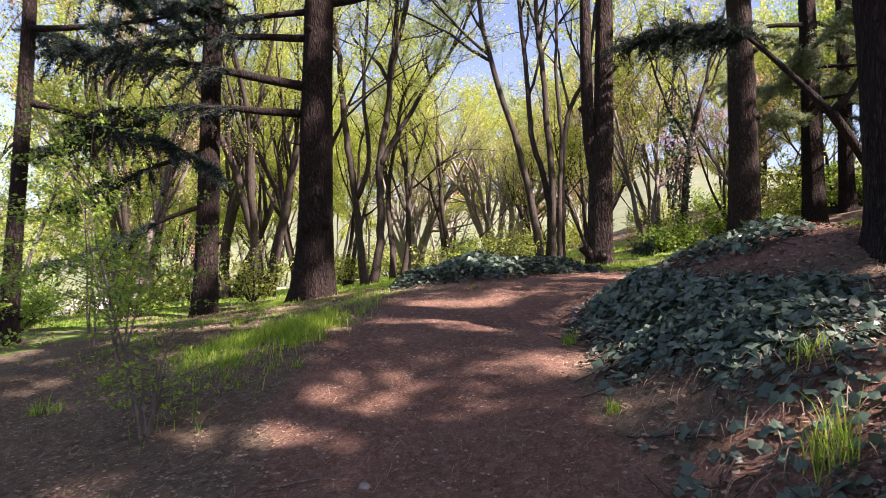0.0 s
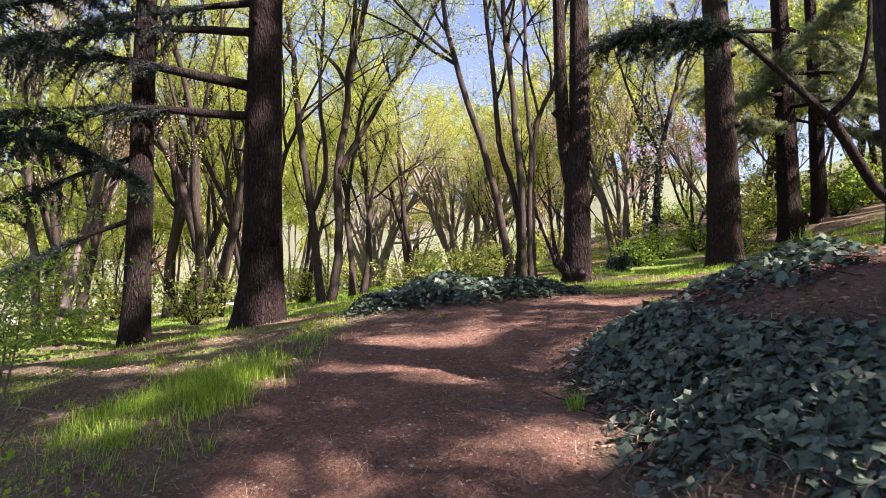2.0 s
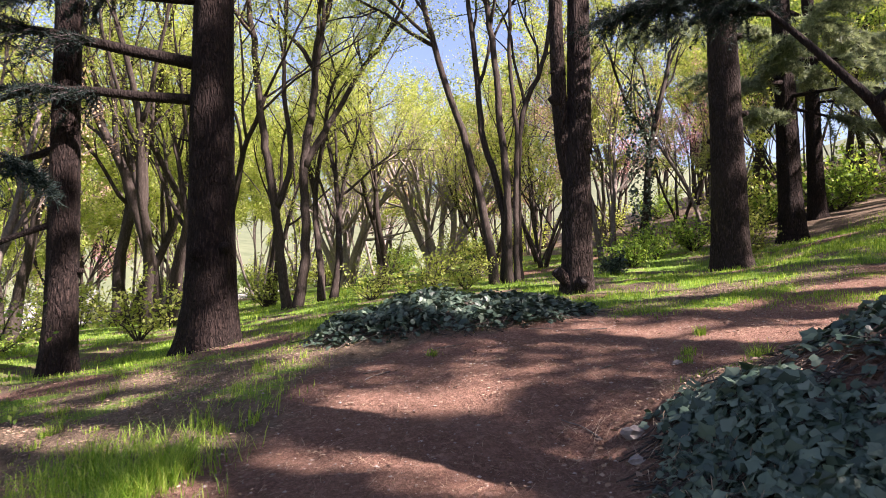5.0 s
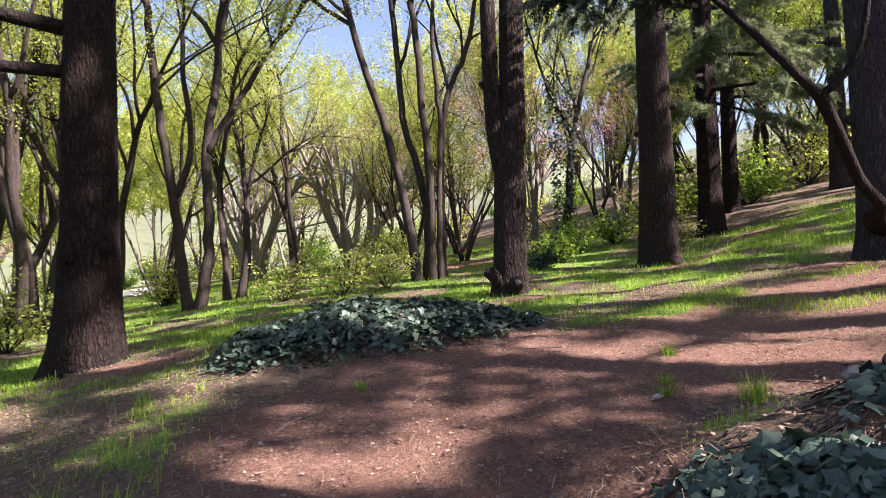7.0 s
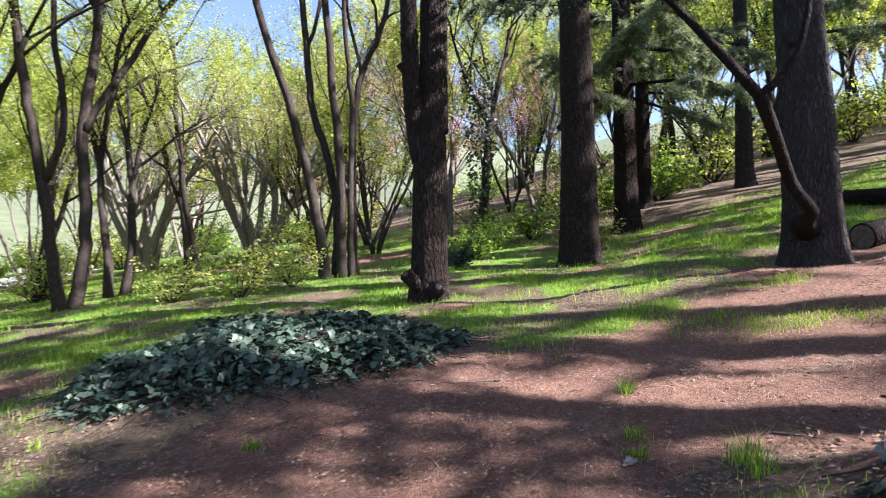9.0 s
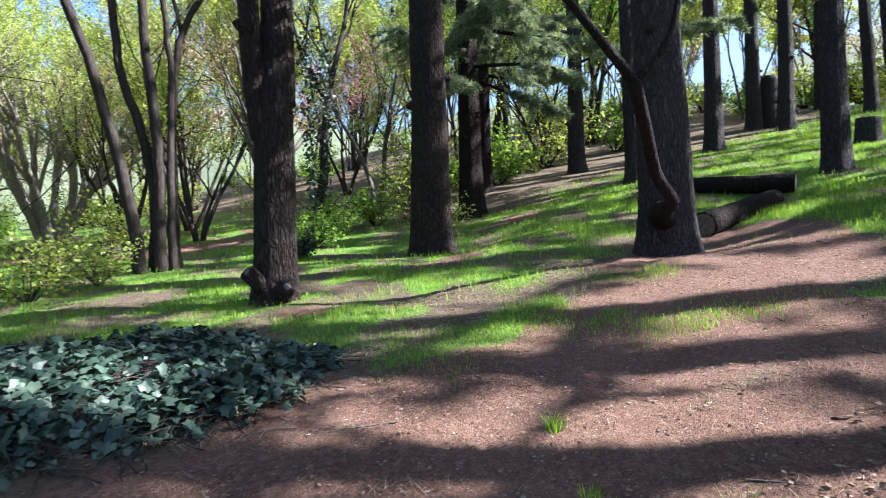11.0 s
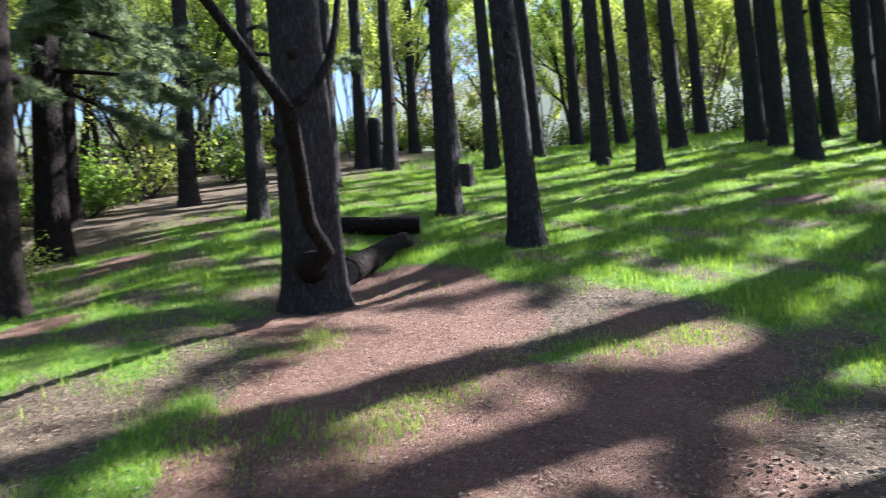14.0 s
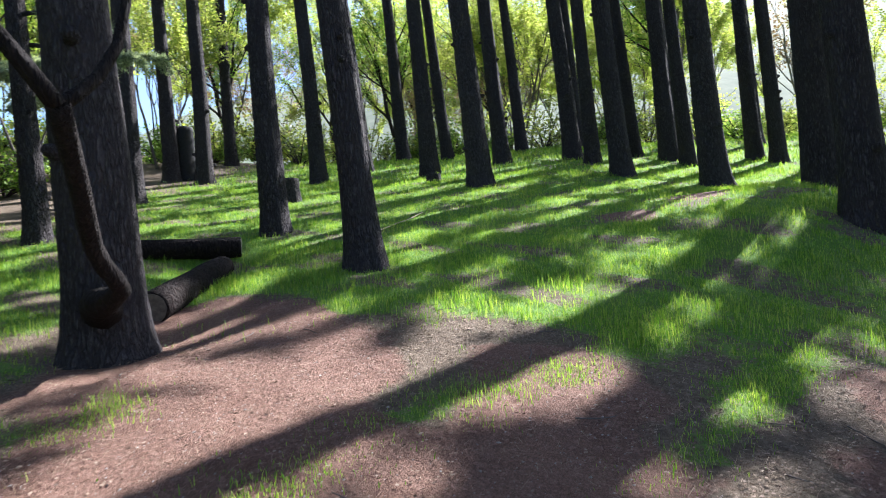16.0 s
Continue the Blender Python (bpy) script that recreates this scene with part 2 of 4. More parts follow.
def along(line, x, y):
    best = np.full(np.shape(x), 9.0)
    for ((ax, ay), ra), ((bx, by), rb) in zip(line[:-1], line[1:]):
        dx, dy = bx - ax, by - ay
        t = np.clip(((x - ax) * dx + (y - ay) * dy) / (dx * dx + dy * dy), 0, 1)
        d = np.hypot(x - ax - t * dx, y - ay - t * dy) - (ra + (rb - ra) * t)
        best = np.minimum(best, d)
    return best


def wave(x, y):
    return 0.16 * np.sin(2.3 * x + 1.1 * np.sin(1.3 * y)) + 0.13 * np.sin(3.1 * y + 1.7 * np.sin(1.9 * x)) + 0.08 * np.sin(6.1 * x - 4.7 * y)


def dirt_cover(x, y):
    x, y = np.asarray(x, float), np.asarray(y, float)
    w = wave(x, y)
    d = np.minimum(along(TRAIL, x, y), along(SPUR, x, y)) + w
    c = 1 - sstep(-0.25, 0.35, d)
    for bx, by, r in BARE:
        c = np.maximum(c, 0.95 * (1 - sstep(0.55 * r, 1.1 * r, np.hypot(x - bx, (y - by) * 1.5) + 0.6 * w)))
    return c


# green strips in the bare earth: x, y, half length, half width, turn
GREEN = [(6.4, 10.65, 0.55, 0.3, -0.3), (5.2, 9.0, 0.95, 0.26, -0.55), (6.48, 8.38, 0.35, 0.16, -1.0), (7.2, 7.5, 0.9, 0.32, -1.0), (7.5, 5.5, 1.7, 0.26, -0.65),
         (8.5, 6.2, 0.9, 0.5, -0.6), (4.9, 8.9, 0.4, 0.2, -0.3), (4.6, 9.6, 0.5, 0.16, 0.2), (3.9, 10.1, 1.2, 0.4, 0.25), (1.95, 6.55, 0.3, 0.16, 0.5)]


def green_strip(x, y):
    edge = 0 * x
    w = wave(1.7 * x, 1.7 * y)
    for ex, ey, ax, ay, turn in GREEN:
        dx, dy = (x - ex) * math.cos(turn) + (y - ey) * math.sin(turn), (y - ey) * math.cos(turn) - (x - ex) * math.sin(turn)
        edge = np.maximum(edge, 1.15 * np.exp(-((dx / ax) ** 2 + (dy / ay) ** 2) * (1 + 1.8 * w)))
    return np.clip(edge, 0, 1)


def grass_cover(x, y):
    """How thickly grass grows at a place, 0 to 1."""
    x, y = np.asarray(x, float), np.asarray(y, float)
    w = wave(x, y) + 0.7 * wave(0.31 * x + 3, 0.31 * y)
    hill = sstep(8.0, 10.0, x + 0.5 * np.clip(7.6 - y, 0, 2.4) - 0.9 * (y > 11.5) + w) * (1 - sstep(15.5, 18.5, y + w))
    glade = sstep(9.5, 10.6, y + 0.6 * w - 0.22 * x) * (1 - sstep(7.4, 9.2, x + w))
    glade = glade * (0.4 + 0.6 * sstep(-0.2, 0.15, wave(0.9 * x + 1, 1.2 * y)))
    verge = (0.22 + 0.78 * np.exp(-((x + 1.4) / 0.85) ** 2 - ((y - 5.8) / 1.1) ** 2)) * (1 - sstep(-1.25, -0.65, x + 1.1 * w + 0.5 * wave(2.1 * x, 1.7 * y + 2))) * sstep(-3.4, -2.2, x + w) * sstep(4.5, 5.2, y + w)
    verge = verge * (0.1 + 0.9 * sstep(-0.12, 0.1, wave(2.9 * x + 1, 2.6 * y) + 0.6 * wave(6.3 * x, 5.9 * y + 1)))
    left = 0.55 * (1 - sstep(-1.4, -0.9, x + w)) * sstep(-0.05, 0.3, w) * (0.15 + 0.85 * sstep(4.6, 5.8, y))
    left = np.maximum(left, 0.6 * (1 - sstep(-1.0, -0.3, x + w)) * sstep(6.2, 7.2, y) * (1 - sstep(9.5, 10.6, y)) * sstep(-0.12, 0.15, wave(1.9 * x + 2, 1.9 * y)))
    far = 0.8 * sstep(14, 18, y) * (1 - sstep(8, 11, x))
    edge = green_strip(x, y)
    slope = 0.75 * sstep(12.3, 13.2, y + 0.5 * w) * (1 - sstep(17.5, 20, y + w)) * sstep(5.5, 7.5, x)
    c = np.maximum.reduce([hill, glade, verge, left, far, edge, slope])
    thin = 0.35 + 0.65 * sstep(-0.22, 0.12, wave(1.3 * x + 5, 1.3 * y + 2))
    return np.clip(np.maximum(c * thin, edge), 0, 1) * (1 - 0.92 * dirt_cover(x, y) * (1 - np.clip(edge, 0, 1)))


def mesh_object(name, verts, faces, mat, parent=None, label="", smooth=False):
    me = bpy.data.meshes.new(name)
    me.from_pydata(np.asarray(verts).tolist() if not isinstance(verts, list) else verts, [],
                   np.asarray(faces).tolist() if isinstance(faces, np.ndarray) else faces)
    me.materials.append(mat)
    if smooth:
        me.polygons.foreach_set("use_smooth", [True] * len(me.polygons))
    ob = new(name, me)
    if parent is not None:
        ob.parent = parent
    if label:
        tagged(ob, label)
    return ob


def part(name, bm, mat, parent, label=""):
    me = bpy.data.meshes.new(name)
    bm.to_mesh(me)
    bm.free()
    me.materials.append(mat)
    ob = new(name, me)
    ob.parent = parent
    if label:
        tagged(ob, label)
    return ob


class Heap:
    """Gathers vertices and faces for one mesh."""

    def __init__(self):
        self.v, self.f, self.n = [], [], 0

    def add(self, v, f):
        self.v.append(np.asarray(v, float))
        self.f.extend((np.asarray(f) + self.n).tolist())
        self.n += len(v)

    def make(self, name, mat, parent=None, label="", smooth=False):
        return mesh_object(name, np.concatenate(self.v), self.f, mat, parent, label, smooth)


def tube(pts, radii, seg, rng=None, rough=0.0, lobes=0.0, caps=True):
    """A round limb along points; rough: uneven radius; lobes: root flare in ridges at the first rings."""
    pts = np.asarray(pts, float)
    n = len(pts)
    tan = np.gradient(pts, axis=0)
    tan /= np.linalg.norm(tan, axis=1)[:, None] + 1e-9
    ref = np.array([1.0, 0, 0]) if abs(tan[0][0]) < 0.8 else np.array([0, 1.0, 0])
    a = np.cross(tan, ref)
    a /= np.linalg.norm(a, axis=1)[:, None] + 1e-9
    b = np.cross(tan, a)
    th = np.arange(seg) * 2 * np.pi / seg
    rad = np.asarray(radii, float)[:, None] * np.ones((1, seg))
    if rough and rng is not None:
        ph = rng.uniform(0, 6.28, 6)
        lvl = np.arange(n)[:, None]
        rad = rad * (1 + rough * (np.sin(3 * th + ph[0] + 0.21 * lvl) * 0.5 + np.sin(7 * th + ph[1] - 0.13 * lvl) * 0.45
                                  + np.sin(11 * th + ph[2] + 0.5 * np.sin(0.2 * lvl)) * 0.4 + 0.5 * np.sin(0.35 * lvl + ph[3]) + rng.normal(0, 0.35, (n, seg))))
    if lobes and rng is not None:
        z = np.linalg.norm(pts - pts[0], axis=1)[:, None]
        rad = rad * (1 + lobes * np.exp(-z / 0.28) * (0.7 + 0.5 * np.sin(5 * th + rng.uniform(0, 6)) + 0.3 * np.sin(8 * th + 1)))
    v = pts[:, None, :] + rad[..., None] * (np.cos(th)[None, :, None] * a[:, None, :] + np.sin(th)[None, :, None] * b[:, None, :])
    v = v.reshape(-1, 3)
    i = np.arange(n - 1)[:, None] * seg
    j = np.arange(seg)[None, :]
    k = (j + 1) % seg
    f = np.stack([i + j, i + k, i + seg + k, i + seg + j], -1).reshape(-1, 4).tolist()
    if caps:
        f.append(list(range((n - 1) * seg, n * seg)))
        f.append(list(range(seg))[::-1])
    return v, f


class Tubes(Heap):
    def limb(self, pts, radii, seg, rng=None, rough=0.0, lobes=0.0):
        v, f = tube(pts, radii, seg, rng, rough, lobes)
        self.v.append(v)
        self.f.extend([[q + self.n for q in face] for face in f])
        self.n += len(v)


def leaf_quads(pos, size, rng, aspect=0.6, flat=0.0, droop=None):
    """One small diamond leaf at every place."""
    pos = np.asarray(pos, float)
    n = len(pos)
    d = rng.normal(0, 1, (n, 3))
    if droop is not None:
        d = d * 0.6 + droop
    d /= np.linalg.norm(d, axis=1)[:, None]
    u = rng.normal(0, 1, (n, 3))
    u[:, 2] *= (1 - flat)
    w = np.cross(d, u)
    w /= np.linalg.norm(w, axis=1)[:, None] + 1e-9
    s = (size * rng.uniform(0.6, 1.35, n))[:, None]
    v = np.stack([pos, pos + d * s * 0.5 + w * s * aspect * 0.5, pos + d * s, pos + d * s * 0.5 - w * s * aspect * 0.5], 1).reshape(-1, 3)
    f = np.arange(4 * n).reshape(-1, 4)
    return v, f


def wobble_path(rng, p, d, length, steps, bend, lift=0.0):
    pts, p, d = [np.array(p, float)], np.array(p, float), np.array(d, float)
    for _ in range(steps):
        d = d + rng.normal(0, bend, 3) + np.array([0, 0, lift])
        d /= np.linalg.norm(d)
        p = p + d * length / steps
        pts.append(p.copy())
    return np.array(pts), d


# ---- the ground ----
def graded(lo, hi, near_lo, near_hi, fine, growth):
    vals = list(np.arange(near_lo, near_hi, fine))
    s, v = fine, near_hi
    while v < hi:
        vals.append(v)
        s *= growth
        v += s
    vals.append(hi)
    s, v = fine, near_lo
    while True:
        s *= growth
        v -= s
        if v < lo:
            break
        vals.insert(0, v)
    vals.insert(0, lo)
    return np.array(vals)


def build_ground():
    xs = graded(-900, 900, -5.0, 14.0, 0.09, 1.07)
    ys = graded(-900, 900, -1.5, 15.0, 0.09, 1.07)
    X, Y = np.meshgrid(xs, ys)
    Z = ground_z(X, Y)
    rng = np.random.default_rng(3)
    R = np.hypot(X - 4, Y - 7)
    Z = Z + np.where(R < 16, rng.normal(0, 0.006, Z.shape), 0)
    v = np.stack([X, Y, Z], -1).reshape(-1, 3)
    nx, ny = len(xs), len(ys)
    i = np.arange(ny - 1)[:, None] * nx
    j = np.arange(nx - 1)[None, :]
    f = np.stack([i + j, i + j + 1, i + nx + j + 1, i + nx + j], -1).reshape(-1, 4)
    ob = mesh_object("ground", v, f, M_GROUND, smooth=True)
    for key, fn in (("grass", grass_cover), ("dirt", dirt_cover)):
        at = ob.data.attributes.new(key, 'FLOAT', 'POINT')
        at.data.foreach_set("value", fn(v[:, 0], v[:, 1]).astype(np.float32))
    tagged(ob, "brown earth trail through woodland floor of grass and leaf litter", "ground", kind="structure")


build_ground()


# ---- conifers ----
def needle_spray(heap, rng, p, d, length, tufts, size, thick):
    """A drooping twig's needles, tufts of narrow blades."""
    t = rng.uniform(0, 1, tufts)[:, None]
    sag = np.array([0, 0, -0.35]) * length
    c = p + d * length * t + sag * t * t + rng.normal(0, 0.012 * max(1, size * 8), (tufts, 3))
    for _ in range(3):
        n = len(c)
        a = rng.normal(0, 1, (n, 3)) + d * 0.7
        a /= np.linalg.norm(a, axis=1)[:, None]
        w = np.cross(a, rng.normal(0, 1, (n, 3)))
        w /= np.linalg.norm(w, axis=1)[:, None] + 1e-9
        s = (size * rng.uniform(0.6, 1.3, n))[:, None]
        v = np.stack([c - w * thick, c + w * thick, c + a * s], 1).reshape(-1, 3)
        heap.add(v, np.arange(3 * n).reshape(-1, 3))


def conifer_limb(root, rng, p, d, length, radius, twigs, tufts, size, thick, lift=0.02, start=0.25, mat=None, seg=7, needles=None, twig_heap=None):
    """One limb as a part, its side twigs and needles gathered into the given heaps."""
    pts, _ = wobble_path(rng, p, d, length, 9, 0.07, lift)
    wood = Tubes()
    wood.limb(pts, np.linspace(radius, radius * 0.15, len(pts)), seg)
    limb = wood.make("limb", mat or M_STAND, root, smooth=True)
    for _ in range(twigs):
        t = rng.uniform(start, 1.0)
        i = min(int(t * 9), 8)
        q = pts[i] + (pts[i + 1] - pts[i]) * (t * 9 - i)
        main = (pts[i + 1] - pts[i]) / np.linalg.norm(pts[i + 1] - pts[i])
        side = np.cross(main, [0, 0, 1]) * rng.choice([-1, 1])
        e = main * rng.uniform(0.3, 0.9) + side * rng.uniform(0.4, 1.0) + np.array([0, 0, rng.uniform(-0.35, 0.1)])
        e /= np.linalg.norm(e)
        ln = length * rng.uniform(0.12, 0.3) * (1.15 - 0.6 * t)
        tip = q + e * ln + np.array([0, 0, -0.35]) * ln
        twig_heap.limb(np.array([q, q + e * ln * 0.5 + np.array([0, 0, -0.06]) * ln, tip]), [radius * 0.14, radius * 0.09, radius * 0.04], 3)
        needle_spray(needles, rng, q, e, ln, tufts, size, thick)
    return limb


def trunk_points(rng, height, lean, step=0.12, sway=0.02):
    z = np.concatenate([np.arange(0, 8, step), np.linspace(8, height, 14)])
    ph = rng.uniform(0, 6.28, 2)
    x = lean[0] * z + sway * np.sin(0.6 * z + ph[0]) * np.minimum(z, 1)
    y = lean[1] * z + sway * np.sin(0.5 * z + ph[1]) * np.minimum(z, 1)
    return np.stack([x, y, z - 0.25], -1)


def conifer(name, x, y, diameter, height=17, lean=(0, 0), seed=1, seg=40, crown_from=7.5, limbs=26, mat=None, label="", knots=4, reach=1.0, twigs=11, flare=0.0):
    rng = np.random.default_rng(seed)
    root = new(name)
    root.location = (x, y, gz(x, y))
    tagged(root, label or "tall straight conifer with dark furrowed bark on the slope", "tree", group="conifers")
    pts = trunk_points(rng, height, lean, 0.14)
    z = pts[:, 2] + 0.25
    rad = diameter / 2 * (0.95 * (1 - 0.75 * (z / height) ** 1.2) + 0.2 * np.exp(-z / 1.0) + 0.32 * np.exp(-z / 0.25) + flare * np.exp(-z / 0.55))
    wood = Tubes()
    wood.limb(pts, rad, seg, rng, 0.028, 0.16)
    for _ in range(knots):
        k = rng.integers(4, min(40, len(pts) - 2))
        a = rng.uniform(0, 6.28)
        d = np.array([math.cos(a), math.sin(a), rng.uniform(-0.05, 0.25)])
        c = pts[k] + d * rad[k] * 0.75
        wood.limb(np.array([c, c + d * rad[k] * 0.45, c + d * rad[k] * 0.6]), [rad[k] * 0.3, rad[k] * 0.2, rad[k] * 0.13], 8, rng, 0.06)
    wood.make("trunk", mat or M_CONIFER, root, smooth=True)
    twig_heap, needles = Tubes(), Heap()
    for i in range(limbs):
        t = (i + rng.uniform(0, 1)) / limbs
        zz = crown_from + (height - crown_from - 0.4) * t
        k = min(int(np.searchsorted(z, zz)), len(pts) - 1)
        a = i * 2.4 + rng.uniform(-0.4, 0.4)
        d = np.array([math.cos(a), math.sin(a), rng.uniform(-0.1, 0.2)])
        conifer_limb(root, rng, pts[k], d, reach * (1 - 0.7 * t) * rng.uniform(2.0, 3.2), 0.05 * (1.1 - t), twigs, 9, 0.17, 0.024 if reach < 1.3 else 0.036, needles=needles, twig_heap=twig_heap, seg=5)
    tagged(twig_heap.make("twig_cluster", M_STAND, root), kind="stuff")
    tagged(needles.make("needles", M_NEEDLE, root), kind="stuff")
    return root


STAND_LEAN = (-0.012, 0.03)
BIG = "large old conifer with thick fissured dark brown bark"
tree_a = conifer("conifer", -2.45, 12.45, 0.70, 19, (0.004, 0.0), 11, 56, 8.5, 30, None, "large old conifer, fissured bark darkened for shade, low bare limbs", flare=0.22)
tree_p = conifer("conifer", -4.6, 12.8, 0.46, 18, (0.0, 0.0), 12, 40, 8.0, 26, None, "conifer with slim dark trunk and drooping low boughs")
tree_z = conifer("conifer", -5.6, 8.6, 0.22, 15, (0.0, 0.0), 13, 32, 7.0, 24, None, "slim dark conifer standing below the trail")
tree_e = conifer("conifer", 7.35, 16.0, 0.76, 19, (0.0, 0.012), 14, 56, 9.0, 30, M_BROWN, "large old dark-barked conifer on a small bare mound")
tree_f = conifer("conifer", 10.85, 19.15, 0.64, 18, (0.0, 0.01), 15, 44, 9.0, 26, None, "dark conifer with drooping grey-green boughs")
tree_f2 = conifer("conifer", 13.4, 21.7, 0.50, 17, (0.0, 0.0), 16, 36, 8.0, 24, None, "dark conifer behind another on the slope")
tree_h = conifer("conifer", 16.75, 20.9, 0.56, 18, (0.0, 0.01), 17, 40, 8.5, 26, M_STAND, "conifer beside the upper woodland edge")
tree_q = conifer("conifer", 14.4, 16.8, 0.48, 17, (0.0, 0.02), 18, 40, 8.0, 24, M_STAND)
tree_j = conifer("conifer", 14.8, 12.05, 0.54, 19, (0.0, 0.0), 19, 44, 8.5, 26, M_STAND, "straight conifer beside a fallen log")
tree_k = conifer("conifer", 11.45, 9.55, 0.50, 18, (-0.01, 0.055), 20, 48, 8.5, 26, M_STAND, "leaning conifer with flared roots in grass", flare=0.15)
tree_r6 = conifer("conifer", 12.57, 2.1, 0.66, 19, STAND_LEAN, 21, 44, 9.4, 26, M_STAND, "stout dark conifer at the clearing edge", reach=1.25, twigs=34)
tree_r7 = conifer("conifer", 16.6, 0.75, 0.8, 20, STAND_LEAN, 22, 44, 11.0, 24, M_STAND, "stout dark conifer beside another on the hill", reach=1.0, twigs=22)
tree_n = conifer("conifer", 3.22, 4.36, 0.56, 20, (-0.07, 0.0), 23, 56, 10.0, 24, None, "large conifer rising from the bare top of the bank", flare=0.12)

# the rest of the stand: x, y, diameter; last two unseen, added for shade
STAND = [(20.2, 18.1, 0.52), (25.8, 19.8, 0.62), (25.2, 18.2, 0.56), (33.0, 20.4, 0.5), (29.0, 16.8, 0.5), (24.2, 13.7, 0.58), (28.0, 12.8, 0.55), (36.0, 12.4, 0.7),
         (24.6, 9.9, 0.64), (32.0, 9.8, 0.56), (20.9, 8.1, 0.70), (27.3, 7.4, 0.64), (33.0, 6.4, 0.58), (27.6, 4.7, 0.7), (26.0, 4.2, 0.55), (22.3, 3.9, 0.64),
         (28.0, 2.3, 0.5), (26.6, 1.4, 0.66), (25.0, 1.2, 0.5), (20.3, 1.8, 0.74), (26.4, -1.5, 0.56), (25.7, -2.0, 0.55),
         (33.5, 14.5, 0.5), (30.5, 0.2, 0.5), (35.0, 3.5, 0.55), (31.5, -3.5, 0.6), (22.8, -5.0, 0.55), (24.0, -6.6, 0.6)]
protos = [conifer("conifer", *STAND[i][:2], 0.6, 18 + i, (0, 0), 40 + i, 28, 8.0 + 0.4 * i, 24, M_STAND) for i in range(4)]
rng = np.random.default_rng(77)
for i, (x, y, d) in enumerate(STAND[4:]):
    src = protos[i % 4]
    s = d / 0.6
    m = pose(x, y, gz(x, y), math.degrees(-STAND_LEAN[1]) + rng.normal(0, 0.8), math.degrees(STAND_LEAN[0]) + rng.normal(0, 0.8), 0) @ pose(0, 0, 0, 0, 0, rng.uniform(0, 360)) @ Matrix.Diagonal((s, s, rng.uniform(0.95, 1.05), 1))
    copy_thing(src, m)


# broad-crowned conifers on the sunny side of the trail, added out of view to cast shade
SHADE_TREES = [(25.5, -8.0, 0.6), (11.2, 1.3, 0.6), (8.6, -8.4, 0.6), (17.5, -10.8, 0.6), (12.0, -11.5, 0.6), (6.5, -12.5, 0.55), (20.0, -14.5, 0.6), (10.0, -1.4, 0.6), (12.4, -9.3, 0.6), (7.8, -7.2, 0.6), (28.5, -6.0, 0.6), (7.5, -3.4, 0.5), (9.4, -3.6, 0.55), (6.6, -5.2, 0.5)]
wide = [conifer("conifer", *SHADE_TREES[i][:2], 0.6, 18 + i, STAND_LEAN, 140 + i, 28, 7.9, 34, M_STAND, "broad-crowned dark conifer at the clearing edge", reach=1.4, twigs=28) for i in range(2)]
for i, (x, y, d) in enumerate(SHADE_TREES[2:]):
    s = d / 0.6
    copy_thing(wide[i % 2], pose(x, y, gz(x, y), 0, 0, rng.uniform(0, 360)) @ Matrix.Diagonal((s, s, rng.uniform(0.95, 1.05), 1)))


# long low limbs with needle boughs
def low_limbs(root, specs, seed, mat=M_CONIFER, size=0.11, thick=0.008, needle_mat=None, fill=1.8):
    """specs: height, heading in degrees, rise, length, radius, twigs."""
    rng = np.random.default_rng(seed)
    for z, head, rise, length, radius, twigs in specs:
        twig_heap, needles = Tubes(), Heap()
        a = radians(head)
        limb = conifer_limb(root, rng, np.array([0, 0, z]), np.array([math.cos(a), math.sin(a), rise]), length, radius, int(twigs * fill), 44, size, thick, 0.0, 0.3, mat, 9, needles, twig_heap)
        if twigs:
            tagged(twig_heap.make("twig_cluster", M_STAND, limb), kind="stuff")
            tagged(needles.make("needles", needle_mat or M_NEEDLE, limb), kind="stuff")


low_limbs(tree_a, [(3.55, 185, 0.03, 4.6, 0.085, 40), (4.05, 190, 0.12, 4.8, 0.10, 40), (5.05, 196, -0.1, 4.4, 0.08, 40), (5.6, 178, 0.02, 3.6, 0.07, 30), (5.7, 5, 0.12, 3.0, 0.08, 26), (6.6, 215, -0.05, 4.0, 0.07, 40), (6.4, 250, -0.02, 3.0, 0.06, 30), (2.95, 178, 0.05, 0.55, 0.04, 0)], 5, M_LIMB_SHADE, 0.11, 0.007, M_NEEDLE_SHADE, 1.35)
low_limbs(tree_p, [(3.3, 185, -0.16, 3.6, 0.06, 34), (2.2, 190, -0.22, 3.2, 0.05, 30), (4.2, 175, -0.1, 3.6, 0.06, 36), (5.0, 200, -0.08, 3.2, 0.06, 36)], 6, M_LIMB_SHADE, 0.11, 0.007, M_NEEDLE_SHADE, 1.35)
low_limbs(tree_z, [(3.2, 20, -0.1, 2.6, 0.05, 26), (4.2, 350, -0.06, 2.8, 0.05, 26), (5.0, 60, -0.05, 2.6, 0.05, 26)], 7, M_LIMB_SHADE, 0.11, 0.007, M_NEEDLE_SHADE, 1.35)
